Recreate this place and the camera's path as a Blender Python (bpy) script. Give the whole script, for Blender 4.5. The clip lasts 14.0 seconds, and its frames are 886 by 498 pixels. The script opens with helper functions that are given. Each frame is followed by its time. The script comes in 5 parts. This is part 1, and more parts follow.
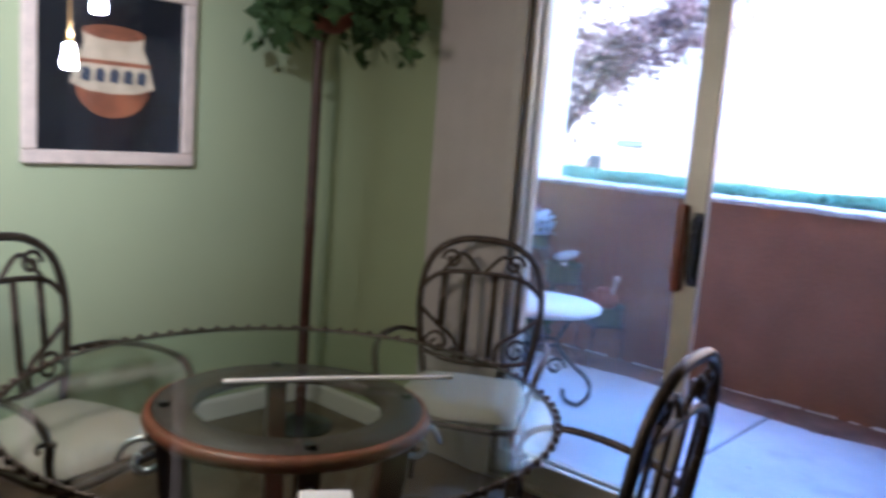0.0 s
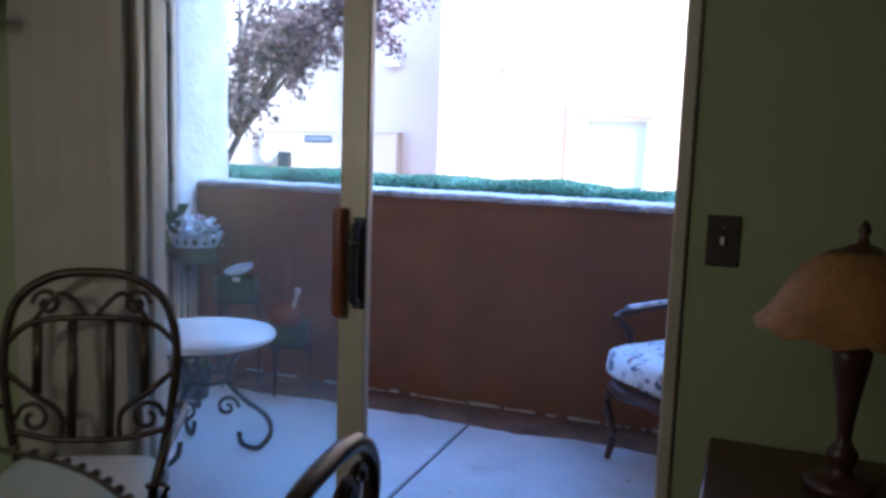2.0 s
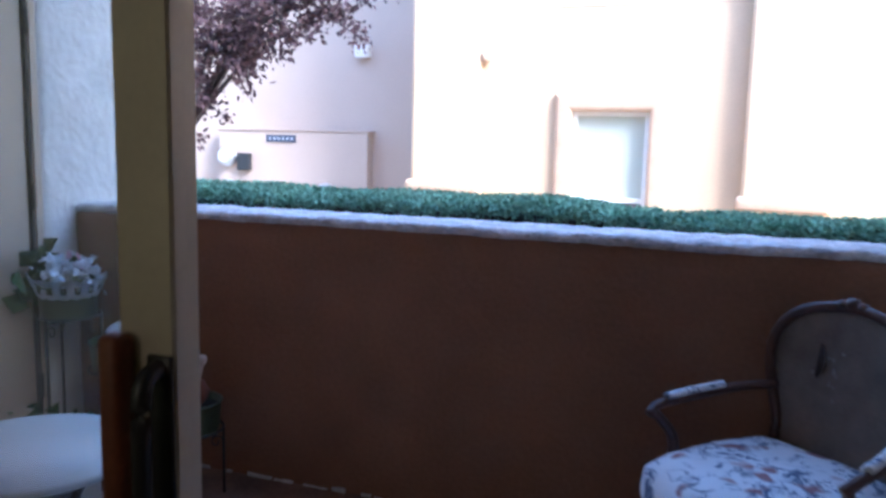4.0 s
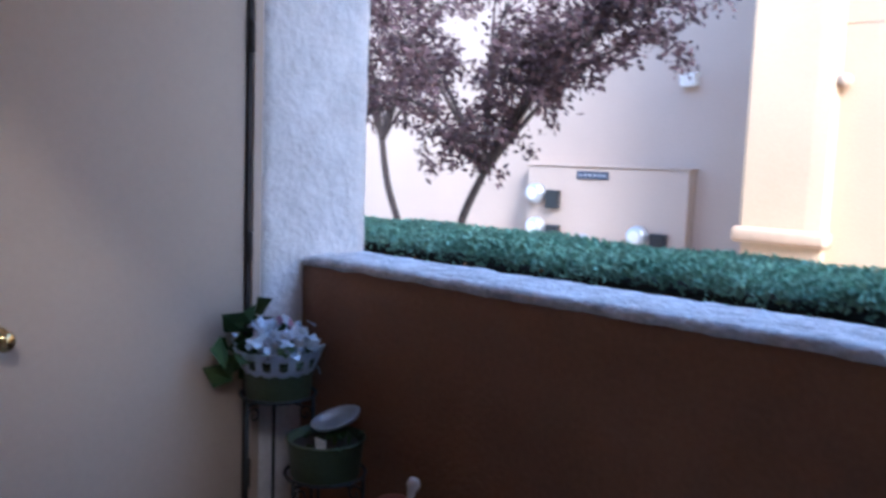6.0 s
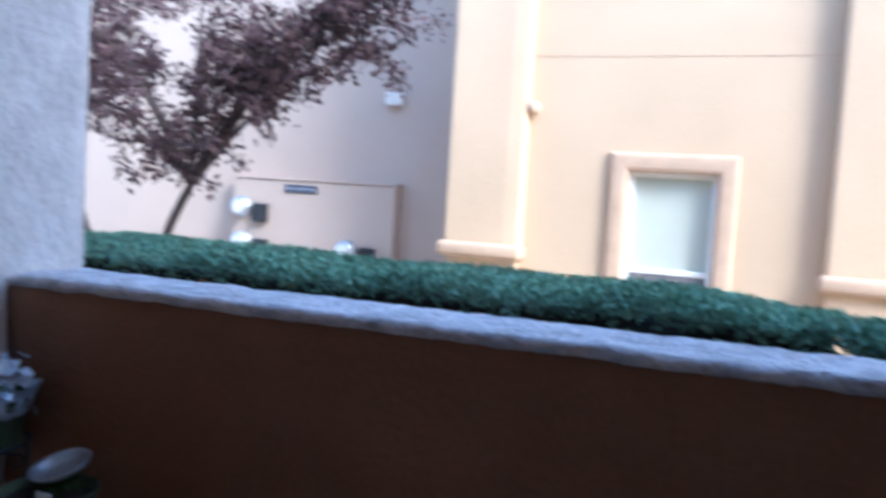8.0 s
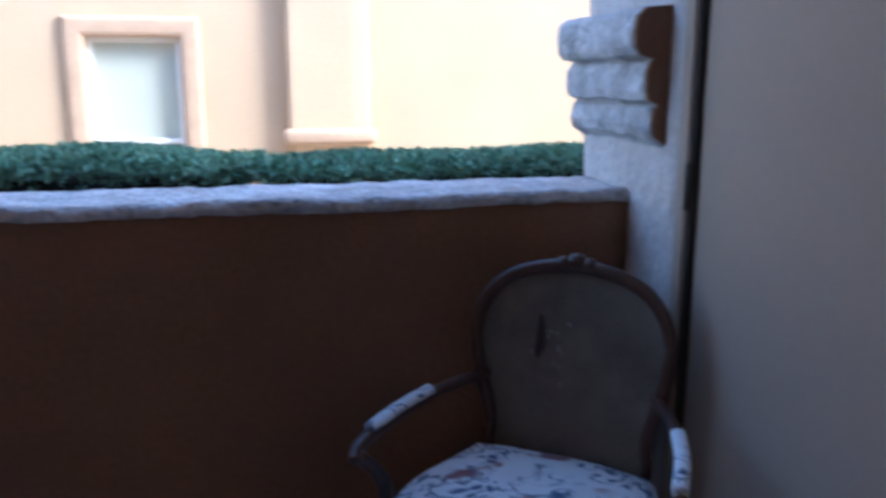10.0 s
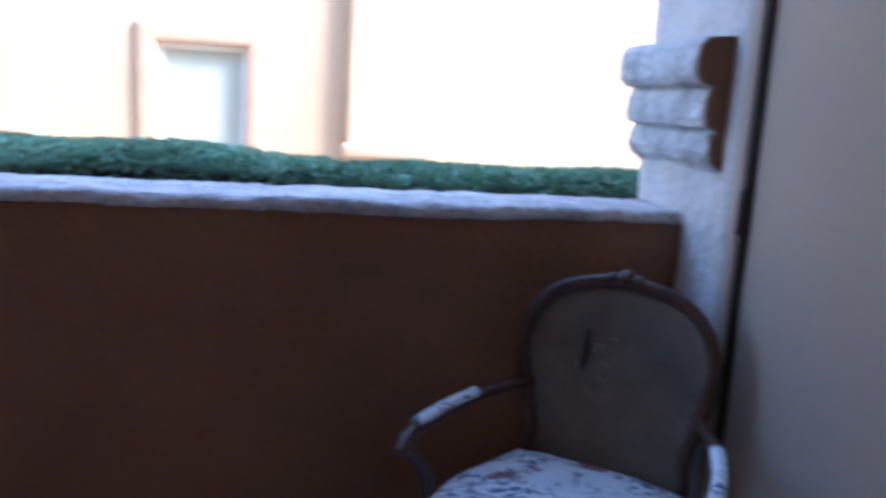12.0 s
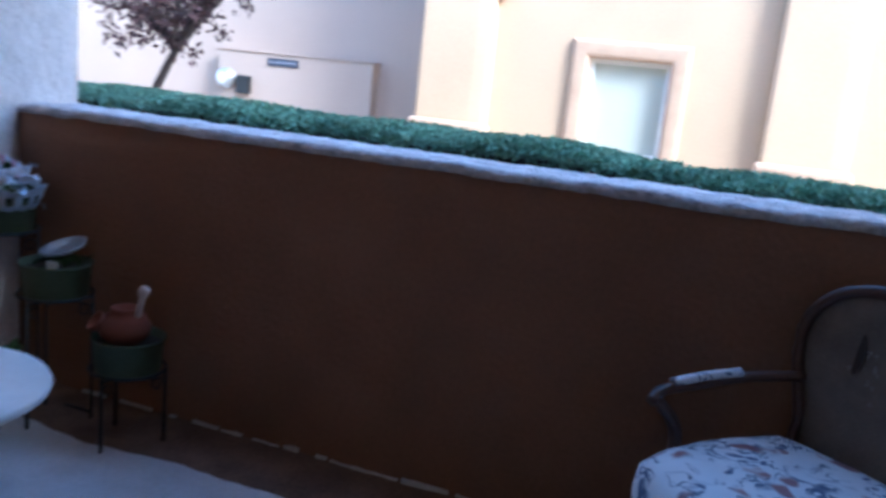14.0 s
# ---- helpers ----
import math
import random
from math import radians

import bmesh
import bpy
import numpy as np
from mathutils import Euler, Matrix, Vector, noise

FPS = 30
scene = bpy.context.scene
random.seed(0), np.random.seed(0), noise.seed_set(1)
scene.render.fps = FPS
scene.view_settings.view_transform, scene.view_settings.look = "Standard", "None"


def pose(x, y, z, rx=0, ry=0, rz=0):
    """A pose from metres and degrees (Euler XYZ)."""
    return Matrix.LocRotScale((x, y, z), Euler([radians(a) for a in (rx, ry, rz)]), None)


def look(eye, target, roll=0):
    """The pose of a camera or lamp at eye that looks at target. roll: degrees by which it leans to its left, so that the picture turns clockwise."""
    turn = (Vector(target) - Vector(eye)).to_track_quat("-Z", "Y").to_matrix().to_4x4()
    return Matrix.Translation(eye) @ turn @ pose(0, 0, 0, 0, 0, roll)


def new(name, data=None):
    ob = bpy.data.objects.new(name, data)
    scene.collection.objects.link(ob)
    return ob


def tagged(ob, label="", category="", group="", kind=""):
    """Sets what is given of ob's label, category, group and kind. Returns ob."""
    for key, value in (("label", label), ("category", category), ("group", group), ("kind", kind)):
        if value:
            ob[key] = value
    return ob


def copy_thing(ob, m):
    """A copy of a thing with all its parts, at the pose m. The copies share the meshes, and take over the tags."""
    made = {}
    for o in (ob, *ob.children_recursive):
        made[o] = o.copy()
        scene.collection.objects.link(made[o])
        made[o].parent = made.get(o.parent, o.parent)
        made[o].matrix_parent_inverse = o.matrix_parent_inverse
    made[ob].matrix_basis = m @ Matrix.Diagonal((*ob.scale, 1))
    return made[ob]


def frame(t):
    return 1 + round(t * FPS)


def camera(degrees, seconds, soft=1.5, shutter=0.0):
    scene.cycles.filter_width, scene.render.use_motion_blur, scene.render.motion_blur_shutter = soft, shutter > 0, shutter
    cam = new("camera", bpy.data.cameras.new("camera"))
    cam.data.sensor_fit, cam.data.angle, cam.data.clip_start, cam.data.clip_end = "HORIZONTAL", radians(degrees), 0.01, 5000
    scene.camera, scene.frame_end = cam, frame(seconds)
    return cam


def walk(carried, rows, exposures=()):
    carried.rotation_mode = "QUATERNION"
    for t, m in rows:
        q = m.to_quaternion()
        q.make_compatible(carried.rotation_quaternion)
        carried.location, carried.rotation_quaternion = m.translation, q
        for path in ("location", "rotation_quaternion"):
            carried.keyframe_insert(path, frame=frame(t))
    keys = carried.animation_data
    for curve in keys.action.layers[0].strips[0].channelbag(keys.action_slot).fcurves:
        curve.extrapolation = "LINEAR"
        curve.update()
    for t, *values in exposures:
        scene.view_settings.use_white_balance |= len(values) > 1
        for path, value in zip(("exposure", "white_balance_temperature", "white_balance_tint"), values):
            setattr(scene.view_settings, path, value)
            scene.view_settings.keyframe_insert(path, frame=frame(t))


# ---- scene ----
cam = camera(57.0, 14.0, 3.0, 0.6)
PATH = [
    (0, (3.310, -4.708, 1.402), (2.005, -3.220, 1.112), 4.41),
    (0.5, (3.279, -4.665, 1.397), (2.200, -3.004, 1.121), 4.32),
    (1, (3.254, -4.470, 1.388), (2.339, -2.711, 1.127), 3.39),
    (1.5, (3.223, -4.280, 1.386), (2.425, -2.464, 1.133), 2.41),
    (2, (3.138, -4.060, 1.396), (2.432, -2.207, 1.138), 1.90),
    (2.5, (3.080, -3.784, 1.393), (2.426, -1.913, 1.124), 1.30),
    (2.7, (3.065, -3.659, 1.401), (2.421, -1.785, 1.127), 1.15),
    (5, (2.557, -2.317, 1.476), (1.782, -0.491, 1.222), 2.13),
    (5.5, (2.488, -2.052, 1.481), (1.396, -0.392, 1.249), 1.92),
    (6, (2.408, -1.895, 1.489), (1.076, -0.418, 1.280), 2.11),
    (6.5, (2.381, -1.829, 1.499), (0.999, -0.393, 1.325), 3.04),
    (7, (2.336, -1.774, 1.506), (1.033, -0.262, 1.371), 3.50),
    (7.5, (2.249, -1.802, 1.495), (1.184, -0.112, 1.391), 3.84),
    (8, (2.162, -1.890, 1.463), (1.454, -0.024, 1.326), 3.49),
    (8.5, (2.262, -1.913, 1.442), (1.842, 0.028, 1.207), 2.95),
    (9, (2.447, -1.939, 1.434), (2.288, 0.025, 1.092), 1.68),
    (9.2, (2.459, -1.922, 1.433), (2.415, 0.043, 1.061), 0.64),
    (11.3, (2.277, -2.049, 1.372), (3.180, -0.309, 0.978), 3.05),
    (11.5, (2.309, -2.046, 1.370), (3.099, -0.248, 0.994), 3.31),
    (12, (2.355, -2.038, 1.386), (2.705, -0.102, 1.030), 3.43),
    (12.5, (2.433, -2.111, 1.420), (2.404, -0.148, 1.038), 3.56),
    (13, (2.507, -2.239, 1.421), (2.267, -0.290, 1.039), 4.44),
    (13.5, (2.595, -2.365, 1.401), (2.164, -0.452, 1.008), 5.40),
    (14, (2.710, -2.471, 1.385), (2.054, -0.625, 0.983), 6.02),
]
walk(cam, [(t, look(eye, target, roll)) for t, eye, target, roll in PATH],
     exposures=[(0, 5.05, 4550, 17), (0.6, 4.8, 4550, 16), (1.5, 4.35, 4550, 13), (2.0, 4.05, 4600, 11), (2.7, 3.5, 4750, 11), (4.8, 3.0, 5050, 12),
                (6.0, 2.7, 5050, 11), (7.0, 2.7, 5000, 10), (9.0, 2.28, 5000, 5), (11.3, 3.2, 5300, 15), (12.0, 3.05, 5150, 11), (12.5, 2.8, 5000, 8), (13.0, 2.55, 4950, 7), (14.0, 2.72, 4850, 7)])

# ---- world and lights ----
SUN_TO = Vector((0.70, -0.33, 0.63)).normalized()
world = bpy.data.worlds.new("world")
scene.world = world
world.use_nodes = True
wn = world.node_tree.nodes
sky = wn.new("ShaderNodeTexSky")
sky.sky_type, sky.sun_disc = "NISHITA", False
sky.sun_elevation = math.asin(SUN_TO.z)
sky.sun_rotation = math.atan2(SUN_TO.x, SUN_TO.y)
world.node_tree.links.new(sky.outputs[0], wn["Background"].inputs[0])
wn["Background"].inputs[1].default_value = 0.15


def lamp(name, kind, power, m, color=(1, 1, 1), size=0.1, size_y=None):
    data = bpy.data.lights.new(name, kind)
    data.energy, data.color = power, color
    if kind == "SUN":
        data.angle = radians(18)
    elif kind == "AREA":
        data.size = size
        if size_y:
            data.shape, data.size_y = "RECTANGLE", size_y
    else:
        data.shadow_soft_size = size
    ob = new(name, data)
    ob.matrix_world = m
    return ob


lamp("sun", "SUN", 1.2, look(SUN_TO * 30, (0, 0, 0)), (1.0, 0.92, 0.82))
spot = lamp("ceiling_spot_light", "SPOT", 17, look((2.3, -5.3, 2.40), (0.18, -4.0, 1.65)), (1.0, 0.9, 0.76), 0.06)
spot.data.spot_size, spot.data.spot_blend = radians(58), 1.0
lamp("pendant_bulb_light", "POINT", 0.4, pose(1.631, -3.969, 1.425), (1.0, 0.72, 0.42), 0.05)
lamp("pendant_bulb_light", "POINT", 0.4, pose(1.746, -3.965, 1.53), (1.0, 0.72, 0.42), 0.05)


# ---- materials ----
def mat(name, color, rough=0.7, metal=0.0, var=0.12, scale=8.0, fine=90.0, bump=0.15, bump_scale=None, island=0.0, spec=0.5,
        color2=None, stain=0.0, stain_scale=1.2, dist=0.004):
    """A procedural surface: base colour varied at two scales, with fine relief."""
    m = bpy.data.materials.new(name)
    m.use_nodes = True
    nt = m.node_tree
    n, l = nt.nodes, nt.links
    b = n["Principled BSDF"]
    b.inputs["Roughness"].default_value, b.inputs["Metallic"].default_value = rough, metal
    b.inputs["Specular IOR Level"].default_value = spec
    tc = n.new("ShaderNodeTexCoord")
    coarse = n.new("ShaderNodeTexNoise")
    coarse.inputs["Scale"].default_value, coarse.inputs["Detail"].default_value = scale, 5
    small = n.new("ShaderNodeTexNoise")
    small.inputs["Scale"].default_value, small.inputs["Detail"].default_value = fine, 4
    l.new(tc.outputs["Object"], coarse.inputs["Vector"])
    l.new(tc.outputs["Object"], small.inputs["Vector"])
    mix = n.new("ShaderNodeMix")
    mix.data_type = "RGBA"
    c = Vector(color)
    lo = color2 if color2 else tuple(c * (1 - 2 * var))
    mix.inputs[6].default_value = (*lo, 1)
    mix.inputs[7].default_value = (*tuple(min(1, v * (1 + var)) for v in color), 1)
    add = n.new("ShaderNodeMath")
    add.operation = "MULTIPLY_ADD"
    l.new(small.outputs["Fac"], add.inputs[0])
    add.inputs[1].default_value = 0.45
    half = n.new("ShaderNodeMath")
    half.operation = "MULTIPLY"
    half.inputs[1].default_value = 0.75
    l.new(coarse.outputs["Fac"], half.inputs[0])
    l.new(half.outputs[0], add.inputs[2])
    ramp = n.new("ShaderNodeMapRange")
    ramp.inputs[1].default_value, ramp.inputs[2].default_value = 0.38, 0.82
    l.new(add.outputs[0], ramp.inputs[0])
    l.new(ramp.outputs[0], mix.inputs[0])
    out = mix.outputs[2]
    if stain:
        st = n.new("ShaderNodeTexNoise")
        st.inputs["Scale"].default_value, st.inputs["Detail"].default_value = stain_scale, 8
        l.new(tc.outputs["Object"], st.inputs["Vector"])
        r2 = n.new("ShaderNodeMapRange")
        r2.inputs[1].default_value, r2.inputs[2].default_value, r2.inputs[4].default_value = 0.55, 0.75, stain
        l.new(st.outputs["Fac"], r2.inputs[0])
        m2 = n.new("ShaderNodeMix")
        m2.data_type = "RGBA"
        l.new(r2.outputs[0], m2.inputs[0])
        l.new(out, m2.inputs[6])
        m2.inputs[7].default_value = (*tuple(c * 0.35), 1)
        out = m2.outputs[2]
    if island:
        geo = n.new("ShaderNodeNewGeometry")
        hs = n.new("ShaderNodeHueSaturation")
        r3 = n.new("ShaderNodeMapRange")
        r3.inputs[3].default_value, r3.inputs[4].default_value = 1 - island, 1 + island
        l.new(geo.outputs["Random Per Island"], r3.inputs[0])
        l.new(r3.outputs[0], hs.inputs["Value"])
        l.new(out, hs.inputs["Color"])
        out = hs.outputs[0]
    l.new(out, b.inputs["Base Color"])
    if bump:
        bt = n.new("ShaderNodeTexNoise")
        bt.inputs["Scale"].default_value, bt.inputs["Detail"].default_value = bump_scale or fine, 6
        l.new(tc.outputs["Object"], bt.inputs["Vector"])
        bp = n.new("ShaderNodeBump")
        bp.inputs["Strength"].default_value, bp.inputs["Distance"].default_value = bump, dist
        l.new(bt.outputs["Fac"], bp.inputs["Height"])
        l.new(bp.outputs[0], b.inputs["Normal"])
    return m


def glass_mat(name, tint=(0.95, 0.98, 0.97), rough=0.0, gloss=0.7, dust=0.0):
    """Thin clear glass: light passes straight, gloss grows at a grazing angle."""
    m = bpy.data.materials.new(name)
    m.use_nodes = True
    n, l = m.node_tree.nodes, m.node_tree.links
    n.remove(n["Principled BSDF"])
    tr, gl, mx, fr = n.new("ShaderNodeBsdfTransparent"), n.new("ShaderNodeBsdfGlossy"), n.new("ShaderNodeMixShader"), n.new("ShaderNodeLayerWeight")
    curve, amount = n.new("ShaderNodeMath"), n.new("ShaderNodeMath")
    tr.inputs[0].default_value = (*tint, 1)
    gl.inputs["Roughness"].default_value = rough
    curve.operation, amount.operation = "POWER", "MULTIPLY_ADD"
    curve.inputs[1].default_value, amount.inputs[1].default_value, amount.inputs[2].default_value = 5.0, gloss, 0.03
    l.new(fr.outputs["Facing"], curve.inputs[0])
    l.new(curve.outputs[0], amount.inputs[0])
    l.new(amount.outputs[0], mx.inputs[0])
    l.new(tr.outputs[0], mx.inputs[1])
    l.new(gl.outputs[0], mx.inputs[2])
    out = mx.outputs[0]
    if dust:
        df, md, spots, lift = n.new("ShaderNodeBsdfTranslucent"), n.new("ShaderNodeMixShader"), n.new("ShaderNodeTexNoise"), n.new("ShaderNodeMath")
        spots.inputs["Scale"].default_value, spots.inputs["Detail"].default_value = 6, 6
        lift.operation = "MULTIPLY"
        lift.inputs[1].default_value = dust * 2
        l.new(spots.outputs["Fac"], lift.inputs[0])
        l.new(lift.outputs[0], md.inputs[0])
        l.new(out, md.inputs[1])
        l.new(df.outputs[0], md.inputs[2])
        out = md.outputs[0]
    l.new(out, n["Material Output"].inputs[0])
    return m


def glow(name, color, power):
    m = bpy.data.materials.new(name)
    m.use_nodes = True
    b = m.node_tree.nodes["Principled BSDF"]
    b.inputs["Base Color"].default_value = (0.9, 0.88, 0.82, 1)
    b.inputs["Emission Color"].default_value = (*color, 1)
    b.inputs["Emission Strength"].default_value = power
    return m


def leaf_mat(name, color, color2, through=0.25):
    """Leaves: colour by leaf, some light passing through."""
    m = mat(name, color, 0.75, var=0.2, scale=2.5, fine=30, bump=0, island=0.32, color2=color2, spec=0.15)
    b = m.node_tree.nodes["Principled BSDF"]
    b.inputs["Transmission Weight"].default_value = 0.0
    b.inputs["Subsurface Weight"].default_value = 0.0
    return m


def floral_mat(name):
    """Off-white cotton with scattered blue scrolls and rust blossoms."""
    m = mat(name, (0.82, 0.85, 0.87), 0.9, var=0.05, fine=300, bump=0.2)
    n, l = m.node_tree.nodes, m.node_tree.links
    b = n["Principled BSDF"]
    base = b.inputs["Base Color"].links[0].from_socket
    tc = n.new("ShaderNodeTexCoord")
    warp = n.new("ShaderNodeTexNoise")
    warp.inputs["Scale"].default_value = 7
    vm = n.new("ShaderNodeVectorMath")
    vm.operation = "MULTIPLY_ADD"
    vm.inputs[1].default_value = (0.22, 0.22, 0.22)
    l.new(tc.outputs["Object"], warp.inputs["Vector"])
    l.new(warp.outputs["Color"], vm.inputs[0])
    l.new(tc.outputs["Object"], vm.inputs[2])

    def layer(col, under, scale, lo, hi, kind):
        if kind == "stem":
            t = n.new("ShaderNodeTexNoise")
            away = n.new("ShaderNodeMath")
            away.operation = "SUBTRACT"
            away.inputs[1].default_value = 0.5
            size = n.new("ShaderNodeMath")
            size.operation = "ABSOLUTE"
            l.new(t.outputs["Fac"], away.inputs[0])
            l.new(away.outputs[0], size.inputs[0])
            o = size.outputs[0]
        else:
            t = n.new("ShaderNodeTexVoronoi")
            o = t.outputs["Distance"]
        t.inputs["Scale"].default_value = scale
        l.new(vm.outputs[0], t.inputs["Vector"])
        r = n.new("ShaderNodeMapRange")
        r.inputs[1].default_value, r.inputs[2].default_value, r.inputs[3].default_value, r.inputs[4].default_value = lo, hi, 0.9, 0
        l.new(o, r.inputs[0])
        gate = n.new("ShaderNodeTexNoise")
        gate.inputs["Scale"].default_value = scale * 0.7
        l.new(tc.outputs["Object"], gate.inputs["Vector"])
        g = n.new("ShaderNodeMapRange")
        g.inputs[1].default_value, g.inputs[2].default_value = 0.46, 0.54
        l.new(gate.outputs["Fac"], g.inputs[0])
        mu = n.new("ShaderNodeMath")
        mu.operation = "MULTIPLY"
        l.new(r.outputs[0], mu.inputs[0])
        l.new(g.outputs[0], mu.inputs[1])
        x = n.new("ShaderNodeMix")
        x.data_type = "RGBA"
        x.inputs[7].default_value = (*col, 1)
        l.new(mu.outputs[0], x.inputs[0])
        l.new(under, x.inputs[6])
        return x.outputs[2]

    o = layer((0.06, 0.10, 0.20), base, 8, 0.013, 0.028, "stem")
    o = layer((0.12, 0.17, 0.25), o, 16, 0.012, 0.028, "stem")
    o = layer((0.30, 0.13, 0.13), o, 9, 0.27, 0.36, "spot")
    o = layer((0.07, 0.11, 0.22), o, 16, 0.22, 0.31, "spot")
    l.new(o, b.inputs["Base Color"])
    return m


